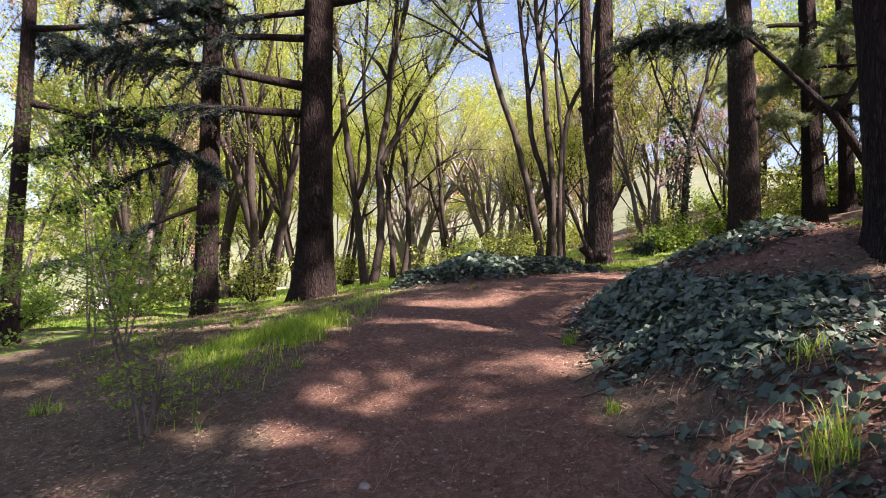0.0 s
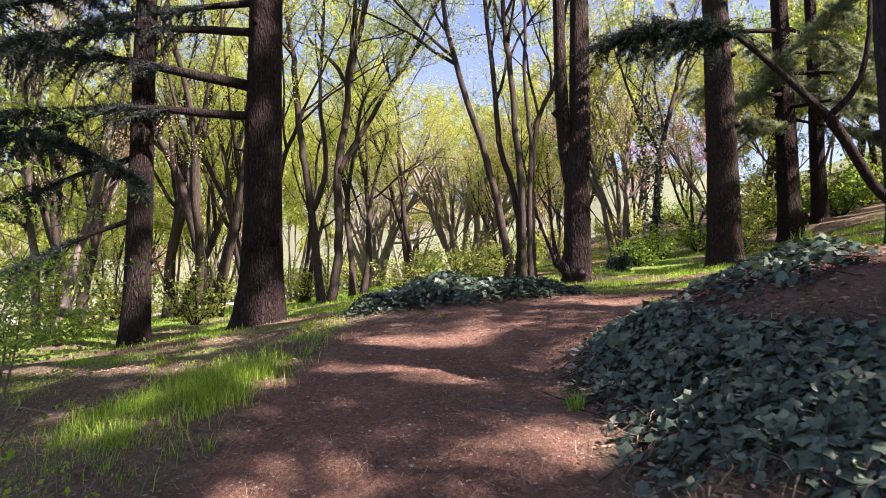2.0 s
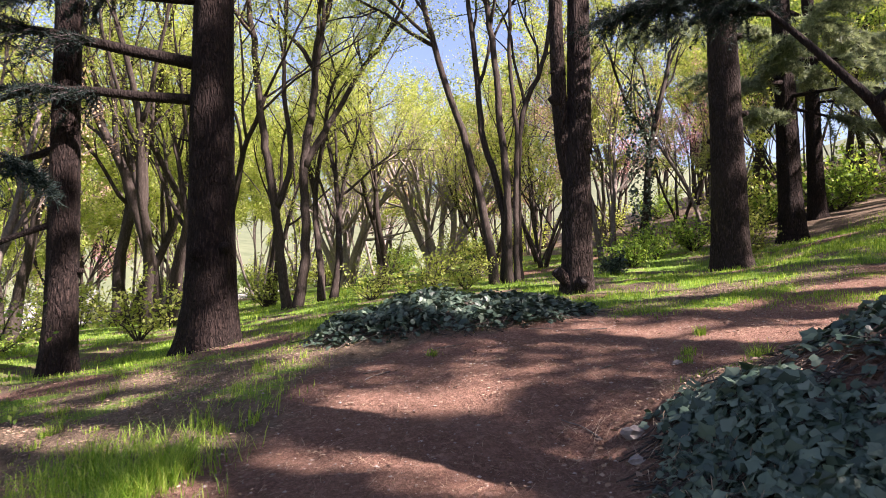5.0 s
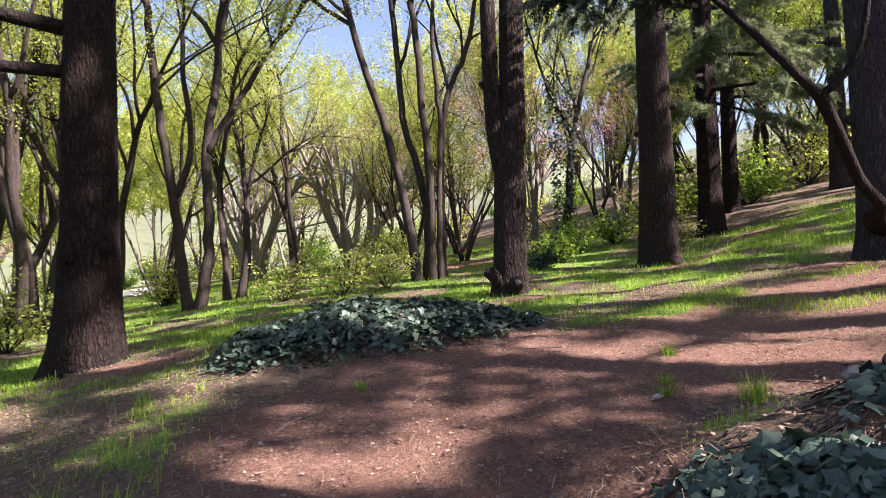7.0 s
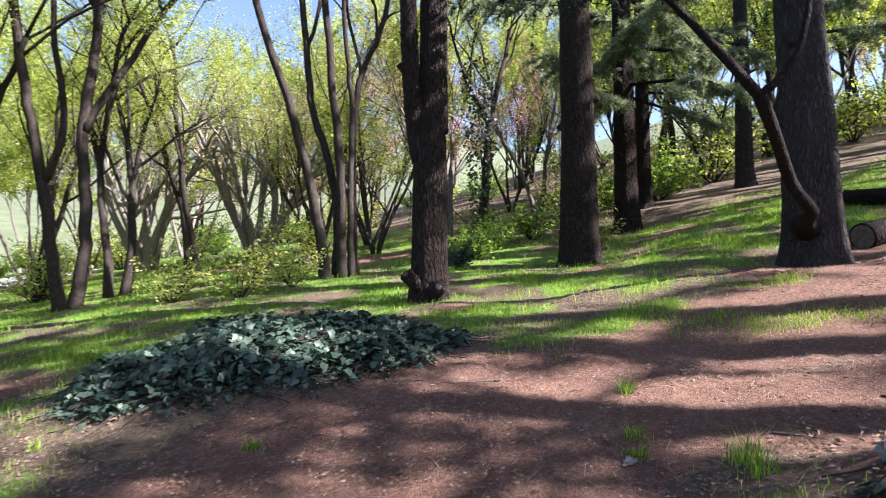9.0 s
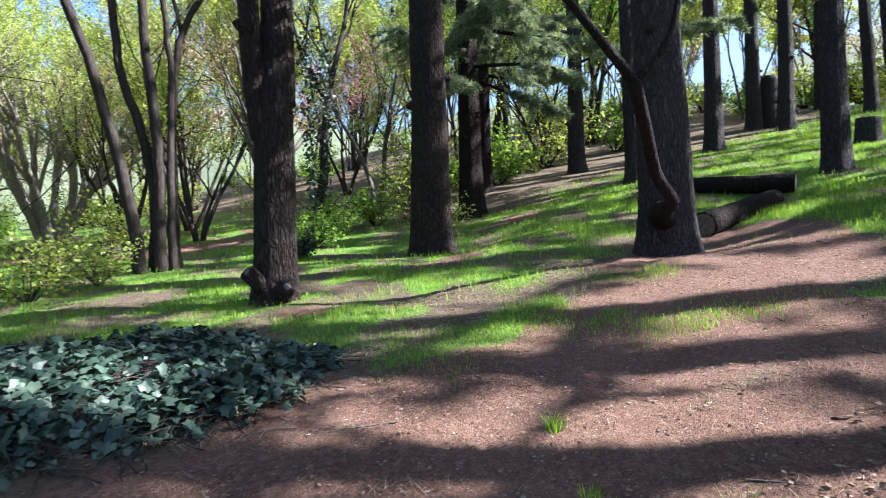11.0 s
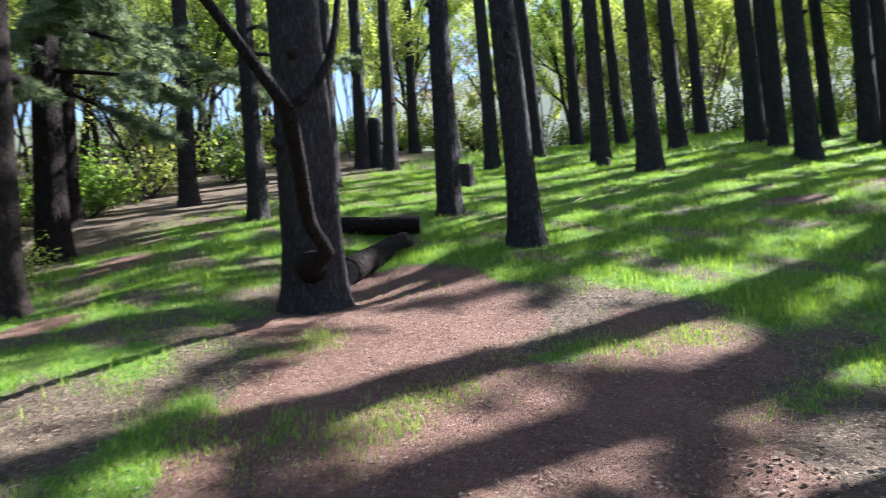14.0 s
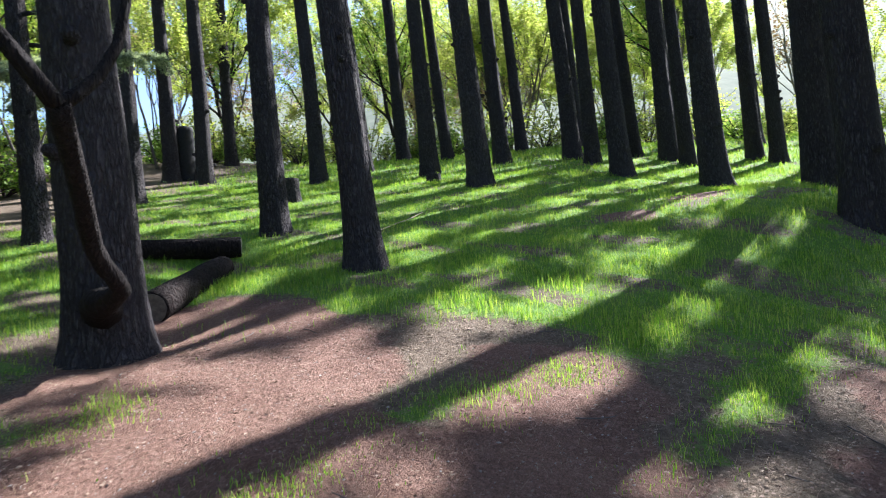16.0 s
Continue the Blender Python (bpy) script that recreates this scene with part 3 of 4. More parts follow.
low_limbs(tree_f, [(4.3, 200, -0.12, 3.6, 0.07, 44), (4.9, 330, -0.15, 3.4, 0.07, 44), (5.4, 260, -0.1, 3.6, 0.07, 44), (3.9, 290, -0.2, 3.0, 0.06, 40), (6.2, 180, -0.08, 4.2, 0.08, 44), (6.3, 10, -0.1, 3.6, 0.07, 40), (3.4, 225, -0.2, 2.6, 0.05, 40), (4.5, 235, -0.2, 3.4, 0.06, 44), (3.6, 340, -0.22, 2.8, 0.05, 40)], 8, M_CONIFER, 0.16, 0.013, M_NEEDLE_SUN, 1.0)
low_limbs(tree_f2, [(4.2, 240, -0.15, 3.0, 0.06, 36), (5.2, 330, -0.1, 3.0, 0.06, 36), (5.6, 200, -0.1, 3.2, 0.06, 36), (3.6, 290, -0.2, 2.8, 0.05, 36)], 9, M_CONIFER, 0.16, 0.013, M_NEEDLE_SUN, 1.0)
low_limbs(tree_q, [(4.6, 250, -0.12, 2.4, 0.05, 30), (3.6, 30, -0.08, 2.6, 0.05, 30), (4.0, 300, -0.12, 2.6, 0.05, 30)], 10, M_STAND, 0.16, 0.013, M_NEEDLE_SUN, 1.0)
low_limbs(tree_h, [(4.6, 180, -0.1, 3.0, 0.06, 36), (4.0, 210, -0.12, 3.0, 0.05, 36), (3.6, 260, -0.12, 3.0, 0.05, 36)], 15, M_STAND, 0.16, 0.013, M_NEEDLE_SUN, 1.0)


# the twin-stemmed dead-topped trunk
def twin_trunk():
    x, y = 3.15, 13.25
    rng = np.random.default_rng(31)
    root = new("twin_trunk_tree")
    root.location = (x, y, gz(x, y))
    tagged(root, "dark twin-stemmed trunk with sawn stubs and a burl at its foot", "tree")
    h = np.linspace(-0.2, 3.3, 32)
    main = np.stack([0.02 * h, 0 * h, h], -1)
    r = (0.25 - 0.012 * h + 0.07 * np.exp(-(h + 0.2) / 0.35)) * (1 - 0.75 * np.clip((h - 2.2) / 1.1, 0, 1) ** 1.6)
    w = Tubes()
    w.limb(main, r, 44, rng, 0.03, 0.15)
    h2 = np.linspace(2.3, 13, 70)
    w.limb(np.stack([0.10 + 0.012 * (h2 - 2.3), 0 * h2, h2], -1), 0.205 - 0.011 * (h2 - 2.3), 32, rng, 0.03)
    h3 = np.linspace(1.9, 10, 56)
    w.limb(np.stack([-0.08 - 0.17 * (1 - np.exp(-(h3 - 1.9) / 0.8)), 0.03 + 0 * h3, h3], -1), 0.135 - 0.008 * (h3 - 1.9), 24, rng, 0.03)
    w.make("trunk", M_BROWN, root, smooth=True)
    for p, d, ln, rr in (((-0.2, 0, 3.05), (-0.75, -0.2, 0.75), 0.26, 0.075), ((-0.2, -0.02, 3.62), (-0.9, -0.1, 0.1), 0.18, 0.035),
                         ((-0.12, -0.1, 0.12), (-0.85, -0.15, 0.75), 0.36, 0.1), ((-0.02, -0.22, 0.06), (0.0, -0.8, 0.55), 0.22, 0.12)):
        s = Tubes()
        p, d = np.array(p), np.array(d) / np.linalg.norm(d)
        s.limb(np.array([p - d * 0.08, p + d * ln * 0.5, p + d * ln]), [rr * 1.2, rr, rr * 0.95], 14, rng, 0.06)
        stub = s.make("branch_stub", M_BROWN, root, smooth=True)
        c = Tubes()
        c.limb(np.array([p + d * ln * 0.99, p + d * (ln + 0.008)]), [rr * 0.4, rr * 0.3], 12, rng, 0.05)
        c.make("sawn_face", M_CUT, stub, "weathered sawn face")
    twig_heap, needles = Tubes(), Heap()
    for i in range(16):
        a, z = i * 2.4, 7.5 + 0.34 * i
        conifer_limb(root, rng, np.array([0.12, 0, z]), np.array([math.cos(a), math.sin(a), 0.1]), 2.4 - 0.08 * i, 0.04, 12, 9, 0.16, 0.02, needles=needles, twig_heap=twig_heap)
    tagged(twig_heap.make("twig_cluster", M_STAND, root), kind="stuff")
    tagged(needles.make("needles", M_NEEDLE, root), kind="stuff")


twin_trunk()


# the conifer with a crooked upright limb and a burl
def crooked_limb_conifer():
    x, y = 8.42, 11.62
    root = conifer("crooked_limb_conifer", x, y, 0.78, 19, (-0.012, 0.022), 33, 56, 9.0, 26, M_STAND, "big conifer with a crooked limb rising beside its trunk")
    rng = np.random.default_rng(34)
    # the limb leaves the trunk low down, turns up at an elbow and forks
    ctrl = [(-0.25, -0.12, 0.50), (-0.46, -0.24, 0.57), (-0.62, -0.36, 0.60), (-0.76, -0.54, 0.63), (-0.86, -0.70, 0.70), (-0.98, -0.72, 0.80), (-1.10, -0.70, 0.92),
            (-1.24, -0.72, 1.06), (-1.42, -0.80, 1.24), (-1.66, -0.92, 1.48), (-1.90, -1.03, 1.72), (-2.10, -1.12, 1.90), (-2.2, -1.17, 2.0)]
    limb = Tubes()
    limb.limb(np.array(ctrl), [0.20, 0.19, 0.15, 0.10, 0.085, 0.08, 0.078, 0.076, 0.075, 0.074, 0.075, 0.078, 0.08], 16, rng, 0.05)
    lo = limb.make("crooked_limb", M_LIMB_SHADE, root, "bare crooked forked limb", smooth=True)
    top = np.array(ctrl[-1])
    left = np.array([-0.78, 0.62, 0.0])
    twig_heap, needles = Tubes(), Heap()
    fork = np.array([top + left * a + np.array([0, 0, h]) for a, h in ((0, -0.03), (0.14, 0.17), (0.36, 0.46), (0.62, 0.8), (0.9, 1.15), (1.2, 1.5), (1.6, 1.75), (2.1, 1.9), (2.7, 1.95), (3.4, 1.85))])
    w = Tubes()
    w.limb(fork, np.linspace(0.066, 0.014, len(fork)), 10, rng, 0.04)
    w.make("fork", M_LIMB_SHADE, lo, smooth=True)
    for k in range(190):
        t = rng.uniform(5.0, 8.95)
        i = int(t)
        p = fork[i] + (fork[i + 1] - fork[i]) * (t - i)
        e = rng.normal(0, 1, 3) * np.array([1, 1, 0.25]) + left * 0.7
        e /= np.linalg.norm(e)
        ln = rng.uniform(0.35, 0.9)
        twig_heap.limb(np.array([p, p + e * ln * 0.5, p + e * ln + np.array([0, 0, -0.3]) * ln]), [0.008, 0.006, 0.003], 3)
        needle_spray(needles, rng, p, e, ln, 44, 0.095, 0.006)
    fork = np.array([top - left * a + np.array([0.1, 0.06, 0]) * a + np.array([0, 0, h]) for a, h in ((0, -0.03), (0.13, 0.08), (0.27, 0.22), (0.42, 0.48), (0.5, 0.8), (0.56, 1.2), (0.6, 1.9))])
    w = Tubes()
    w.limb(fork, np.linspace(0.055, 0.028, len(fork)), 10, rng, 0.04)
    w.make("fork", M_LIMB_SHADE, lo, smooth=True)
    tagged(twig_heap.make("twig_cluster", M_STAND, lo), kind="stuff")
    tagged(needles.make("needles", M_NEEDLE_SHADE, lo), kind="stuff")


crooked_limb_conifer()


# ---- broadleaf trees ----
def broadleaf(name, x, y, stems, height, radius, seed, leaf_mat, leaves, bark=None, label="", spread=0.25, leaf=0.058, levels=3, ivy=False, group="broadleaf trees", shaped=None):
    """shaped: stems of known course, each (points from the foot, radius)."""
    rng = np.random.default_rng(seed)
    root = new(name)
    root.location = (x, y, gz(x, y))
    tagged(root, label or "many-stemmed tree with thin dark stems and fresh yellow-green leaves", "tree", group=group)
    spots = []
    bark = bark or M_DECID
    twigs = Tubes()

    def grow(p, d, r, length, level, seg, parent, course=None):
        steps = max(4, int(length / 0.4)) if level < 2 else 4
        if course is not None:
            q = np.asarray(course, float)
            u = np.concatenate([[0], np.cumsum(np.linalg.norm(np.diff(q, axis=0), axis=1))])
            fine = np.linspace(0, u[-1], int(u[-1] / 0.3))
            pts = np.stack([np.interp(fine, u, q[:, k]) for k in range(3)], -1)
            for _ in range(3):
                pts[1:-1] = (pts[:-2] + 2 * pts[1:-1] + pts[2:]) / 4
            pts = pts + rng.normal(0, 0.012, pts.shape)
            length = u[-1] * 0.8
        else:
            pts, end = wobble_path(rng, p, d, length, steps, (0.07, 0.10, 0.13, 0.16)[level], (0.012, 0.03, 0.03, 0.0)[level])
        rad = np.linspace(r, r * (0.42 if level < levels else 0.3), len(pts))
        if level == 0:
            rad = rad + r * 0.35 * np.exp(-np.arange(len(pts)) / 1.1)
        if level < 2:
            w = Tubes()
            w.limb(pts, rad, seg, rng, 0.035 if level == 0 else 0.0)
            parent = w.make("stem" if level == 0 else "branch", bark, parent, smooth=True)
        else:
            twigs.limb(pts, rad, seg)
        if level >= levels:
            for k in range(1, len(pts)):
                spots.append(pts[k])
                spots.append((pts[k] + pts[k - 1]) / 2)
            return
        kids = (6 if level == 0 else 4) if levels > 2 else 6
        for k in range(kids):
            t = rng.uniform((0.5 if shaped else 0.3) if level == 0 else 0.25, 1.0) if k else 1.0
            i = min(int(t * (len(pts) - 1)), len(pts) - 2)
            q = pts[i] + (pts[i + 1] - pts[i]) * (t * (len(pts) - 1) - i)
            main = pts[i + 1] - pts[i]
            main = main / np.linalg.norm(main)
            e = main + rng.normal(0, 0.40, 3) + np.array([0, 0, 0.12])
            e /= np.linalg.norm(e)
            rr = np.interp(t * (len(pts) - 1), np.arange(len(pts)), rad) * rng.uniform(0.5, 0.75)
            grow(q, e, max(rr, 0.007), length * rng.uniform(0.38, 0.62), level + 1, max(3, seg - 3), parent)

    for course, rr in shaped or ():
        grow(None, None, rr, 0, 0, 10, root, course)
    for k in range(0 if shaped else stems):
        a = k * 6.283 / stems + rng.uniform(-0.5, 0.5)
        sp_r = spread * rng.uniform(0.4, 1.2)
        d = np.array([math.cos(a) * sp_r, math.sin(a) * sp_r, 1.0])
        off = np.array([math.cos(a), math.sin(a), 0]) * radius * (1.2 if stems > 1 else 0)
        grow(off + np.array([0, 0, -0.15]), d / np.linalg.norm(d), radius * rng.uniform(0.75, 1.1), height * rng.uniform(0.5, 0.66), 0, 10, root)
    tagged(twigs.make("twig_cluster", bark, root), kind="stuff")
    spots = np.array(spots)
    if leaves:
        idx = rng.integers(0, len(spots), leaves)
        v, f = leaf_quads(spots[idx] + rng.normal(0, 0.12, (leaves, 3)), leaf, rng)
        tagged(mesh_object("leaves", v, f, leaf_mat, root), kind="stuff")
    if ivy:
        t = rng.uniform(0, 1, 1500)
        a = rng.uniform(0, 6.28, 1500)
        rr = radius * 1.3 + rng.uniform(0, 0.25, 1500) * (0.4 + t)
        v, f = leaf_quads(np.stack([rr * np.cos(a), rr * np.sin(a), 0.2 + 5.2 * t], -1), 0.10, rng, 0.8)
        tagged(mesh_object("ivy", v, f, M_IVY, root, "dark climbing ivy"), kind="stuff")
    return root


YOUNG = "many-stemmed tree with thin dark stems and fresh yellow-green leaves"
b_tree = broadleaf("broadleaf_tree", -2.25, 20.1, 2, 13.0, 0.16, 51, M_LEAF, 21000, label="dark forked tree with sparse young leaves on the grass", shaped=[
    ([(-0.1, 0, -0.2), (-0.3, 0, 1.45), (-0.46, 0, 2.8), (-0.66, -0.1, 4.0), (-0.85, -0.1, 5.2), (-0.95, -0.2, 6.6), (-1.25, -0.2, 8.6), (-1.5, -0.2, 11.0)], 0.13),
    ([(0.1, 0, -0.2), (0.36, 0.05, 1.45), (0.3, 0.05, 2.7), (0.26, 0.05, 3.9), (0.52, 0.1, 5.4), (0.55, 0.1, 6.9), (0.9, 0.1, 8.0), (1.2, 0.2, 10.6)], 0.14),
    ([(0.29, 0.05, 3.7), (0.6, 0.1, 4.4), (1.0, 0.12, 4.95), (1.35, 0.15, 5.6), (1.7, 0.15, 6.3), (2.6, 0.2, 7.5), (3.2, 0.2, 9.0)], 0.085),
    ([(-0.46, 0, 2.6), (-0.1, -0.1, 3.1), (0.0, -0.15, 4.2), (-0.25, -0.2, 5.6), (-0.2, -0.2, 7.5), (-0.1, -0.3, 9.4)], 0.08)])
b2 = broadleaf("broadleaf_tree", -1.45, 21.4, 2, 12.0, 0.12, 52, M_LEAF, 17000, spread=0.16)
c_tree = broadleaf("broadleaf_tree", 2.95, 18.45, 5, 13.5, 0.14, 53, M_LEAF, 26000, label="clump of tall dark slender stems fanning outward", shaped=[
    ([(-0.2, 0, -0.2), (-0.3, 0, 0.9), (-0.45, 0.05, 1.6), (-0.62, 0.1, 2.6), (-0.85, 0.1, 3.5), (-1.35, 0.2, 4.9), (-1.75, 0.25, 6.4), (-2.3, 0.3, 9.5)], 0.115),
    ([(0.05, 0.15, -0.2), (0.12, 0.15, 1.4), (-0.08, 0.2, 2.4), (-0.42, 0.3, 3.6), (-0.55, 0.3, 5.4), (-0.75, 0.35, 7.4), (-0.9, 0.4, 10.0)], 0.10),
    ([(0.1, -0.05, -0.2), (0.14, -0.05, 2.0), (0.0, 0, 3.6), (-0.1, 0, 5.2), (-0.3, 0.1, 7.0), (-0.4, 0.1, 10.4)], 0.11),
    ([(0.42, 0.1, -0.2), (0.42, 0.2, 1.4), (0.44, 0.2, 2.7), (0.5, 0.2, 4.0), (0.72, 0.15, 4.7), (1.15, 0.05, 5.5), (1.5, 0, 8.2)], 0.095),
    ([(0.3, -0.1, -0.2), (0.3, -0.1, 2.2), (0.38, -0.1, 3.6), (0.2, -0.1, 5.4), (0.3, -0.1, 8.8)], 0.075)])
n_tree = broadleaf("broadleaf_tree", 8.1, 22.4, 1, 12.0, 0.17, 54, M_LEAF, 9500, ivy=True, label="slender tree wrapped in dark climbing ivy", spread=0.1)
n2 = broadleaf("broadleaf_tree", 7.1, 22.8, 2, 10.0, 0.11, 55, M_BUD, 4500, M_GREY, label="slender leaning tree with brownish buds", spread=0.3)
pale = broadleaf("broadleaf_tree", 2.6, 31.5, 8, 9.0, 0.17, 56, M_LEAF, 12000, M_PALE, "pale grey many-stemmed tree in the open", 0.4)
l1 = broadleaf("broadleaf_tree", -5.4, 19.6, 3, 12.5, 0.16, 57, M_LEAF, 20000, spread=0.22)
l2 = broadleaf("broadleaf_tree", -4.5, 21.5, 2, 12.0, 0.15, 58, M_LEAF, 20000, spread=0.2)
bud = broadleaf("broadleaf_tree", 8.6, 27.0, 3, 11.0, 0.10, 60, M_BUD, 6000, M_GREY, label="slender tree with pinkish brown buds")
kinds = [b_tree, b2, c_tree, l1, l2, bud, n2]
FAR = dict(levels=2, leaf=0.125)
pink = broadleaf("broadleaf_tree", 9.5, 40.0, 3, 9.0, 0.14, 59, M_PINK, 4200, label="tree with pinkish blossom in the distance", **FAR)
green = broadleaf("broadleaf_tree", 6.6, 29.5, 4, 8.0, 0.07, 61, M_LEAF, 11000, label="low bright yellow-green leafy tree", levels=3, leaf=0.08)
dark = broadleaf("broadleaf_tree", 24.0, 26.5, 3, 13.0, 0.14, 62, M_LEAF_G, 9000, label="dense green leafy tree at the woodland edge", spread=0.3, **FAR)
far1 = broadleaf("broadleaf_tree", 0.5, 38.0, 2, 13.0, 0.07, 63, M_LEAF, 15000, M_GREY, spread=0.25, **FAR)
far2 = broadleaf("broadleaf_tree", -4.0, 36.0, 3, 14.0, 0.062, 64, M_LEAF, 16000, M_GREY, spread=0.3, **FAR)
farp = broadleaf("broadleaf_tree", 8.0, 37.0, 3, 11.0, 0.07, 65, M_BUD, 4200, M_PALE, "tall pale-stemmed tree with brown buds", 0.3, **FAR)

FIXED = [(l1, -7.6, 23.5), (b2, 0.2, 26.5), (green, 5.6, 25.0), (green, 4.4, 28.5), (far1, 9.6, 29.5), (n2, 11.6, 25.2),
         (green, 5.4, 33.0), (green, 13.0, 30.0), (pale, -1.5, 33.0), (pink, 6.0, 46.0), (pink, 14.0, 40.0), (pink, 20.0, 41.0),
         (l1, -9.5, 20.5), (b2, -10.5, 15.5), (n2, -7.2, 15.0), (far1, -12.5, 19.0), (far2, -11.5, 24.0), (far1, -9.0, 31.0), (far1, -5.0, 31.0), (b2, -3.6, 25.0),
         (dark, 20.0, 28.5), (dark, 16.0, 29.0), (far2, 24.0, 24.0), (far1, 30.0, 22.5), (dark, 37.0, 22.0), (dark, 40.0, 13.0), (far2, 36.5, 26.0), (green, 14.8, 25.0), (green, 19.0, 25.0), (far1, 22.0, 30.0), (far2, -8.0, 28.5), (far1, -11.5, 35.0), (far2, -14.5, 29.0), (far2, -6.5, 39.0), (green, -9.0, 34.0), (green, -13.0, 32.0)]
rng = np.random.default_rng(8)
for src, x, y in FIXED:
    copy_thing(src, pose(x, y, gz(x, y), 0, 0, rng.uniform(0, 360)) @ Matrix.Scale(rng.uniform(0.88, 1.1), 4))
for k in range(34):
    a = radians(rng.uniform(58, 132))
    r = rng.uniform(40, 66)
    x, y = r * math.cos(a), 4 + r * math.sin(a)
    src = (far1, far2, farp, far1, far2, pink, far2, far1)[rng.integers(0, 8)]
    copy_thing(src, pose(x, y, gz(x, y), 0, 0, rng.uniform(0, 360)) @ Matrix.Scale(rng.uniform(0.95, 1.3), 4))
for k in range(60):
    a = radians(rng.uniform(-36, 58))
    r = rng.uniform(39, 60)
    x, y = r * math.cos(a), 4 + r * math.sin(a)
    src = (dark, far1, far2, far1, farp, far2)[rng.integers(0, 6)]
    copy_thing(src, pose(x, y, gz(x, y), 0, 0, rng.uniform(0, 360)) @ Matrix.Scale(rng.uniform(0.9, 1.3), 4))


# ---- shrubs ----
def shrub(x, y, size, seed, mat, leaves, label, leaf=0.07):
    rng = np.random.default_rng(seed)
    root = new("shrub")
    root.location = (x, y, gz(x, y))
    tagged(root, label, "shrub", group="shrubs")
    w, spots = Tubes(), []
    for k in range(12):
        a = rng.uniform(0, 6.28)
        d = np.array([math.cos(a) * 0.7, math.sin(a) * 0.7, rng.uniform(0.5, 1.1)])
        pts, end = wobble_path(rng, (0, 0, -0.05), d / np.linalg.norm(d), size * rng.uniform(0.6, 1.1), 6, 0.13, 0.02)
        w.limb(pts, np.linspace(0.014, 0.004, len(pts)), 5)
        for q in pts[2:]:
            for _ in range(2):
                p2, _e = wobble_path(rng, q, rng.normal(0, 1, 3) * [1, 1, 0.5] + end * 0.7, size * 0.3, 3, 0.1, 0.02)
                w.limb(p2, [0.005, 0.004, 0.003, 0.002], 3)
                spots.extend(p2)
    tagged(w.make("twig_cluster", M_DECID, root), kind="stuff")
    spots = np.array(spots)
    i = rng.integers(0, len(spots), leaves)
    v, f = leaf_quads(spots[i] + rng.normal(0, 0.05, (leaves, 3)), leaf, rng)
    tagged(mesh_object("leaves", v, f, mat, root), kind="stuff")
    return root


s1 = shrub(0.9, 16.4, 1.1, 71, M_LEAF, 1000, "yellow-green leafy shrub on the clearing edge")
s2 = shrub(6.2, 18.6, 0.9, 72, M_LEAF_G, 1200, "low green shrub under the trees")
s3 = shrub(5.4, 17.6, 0.55, 73, M_IVY, 900, "small dark evergreen bush beside a trunk", 0.08)
for src, x, y, s in ((s1, -0.2, 17.2, 0.9), (s1, 1.9, 17.4, 0.8), (s2, 7.4, 19.8, 1.2), (s2, 8.8, 20.6, 1.3), (s1, 9.6, 20.0, 1.0), (s1, 8.2, 17.0, 0.8), (s2, -7.0, 11.0, 0.9), (s2, -6.2, 13.5, 0.9), (s2, -8.2, 12.5, 1.4),
                     (s1, -4.6, 16.0, 1.2), (s1, -7.5, 16.5, 1.4), (s2, 14.6, 22.5, 2.0), (s2, 16.5, 23.8, 2.2), (s1, 18.0, 23.6, 2.2), (s2, 12.8, 23.6, 1.8), (s1, 13.6, 24.6, 2.2), (s1, 11.2, 22.6, 1.5),
                     (s1, -3.6, 24.5, 1.3), (s1, -9.5, 25.0, 1.6), (s1, 3.6, 23.5, 1.3), (s2, 21.5, 23.2, 2.0), (s1, 26.5, 24.5, 2.4), (s2, 31.0, 22.5, 2.4), (s1, 34.5, 17.5, 2.4), (s2, 38.5, 9.5, 2.4), (s1, 38.0, 5.0, 2.4), (s1, 36.0, -2.5, 2.4), (s2, 37.5, 1.0, 2.2)):
    copy_thing(src, pose(x, y, gz(x, y), 0, 0, 70 * s + 30 * x) @ Matrix.Scale(s, 4))


rng = np.random.default_rng(55)
for k in range(64):
    a, r = radians(rng.uniform(-38, 58)), rng.uniform(35, 46)
    x, y = 2 + r * math.cos(a), 6 + r * math.sin(a)
    copy_thing((s1, s2, s1)[k % 3], pose(x, y, gz(x, y), 0, 0, rng.uniform(0, 360)) @ Matrix.Scale(rng.uniform(1.3, 2.9), 4))
for k in range(44):
    a, r = radians(rng.uniform(58, 128)), rng.uniform(36, 58)
    x, y = r * math.cos(a), 4 + r * math.sin(a)
    copy_thing((s1, s1, s2)[k % 3], pose(x, y, gz(x, y), 0, 0, rng.uniform(0, 360)) @ Matrix.Scale(rng.uniform(1.2, 2.6), 4))


# ---- fallen logs, stumps ----
def log_thing(p, q, r, seed, label, curve=0.0):
    rng = np.random.default_rng(seed)
    root = new("fallen_log")
    root.location = p
    tagged(root, label, "log", group="fallen logs")
    d = np.array(q) - np.array(p)
    t = np.linspace(0, 1, 40)[:, None]
    pts = d * t + np.array([0, 0, curve]) * np.sin(np.pi * t)
    w = Tubes()
    w.limb(pts, np.linspace(r, r * 0.9, 40), 30, rng, 0.035)
    w.make("bark", M_CONIFER, root, smooth=True)
    u = d / np.linalg.norm(d)
    for e, s in ((np.zeros(3), -1), (d, 1)):
        c = Tubes()
        c.limb(np.array([e - u * 0.02 * s, e + u * 0.006 * s]), [r * 0.9, r * 0.86], 24, rng, 0.02)
        c.make("sawn_face", M_CUT, root, "greyed sawn end")


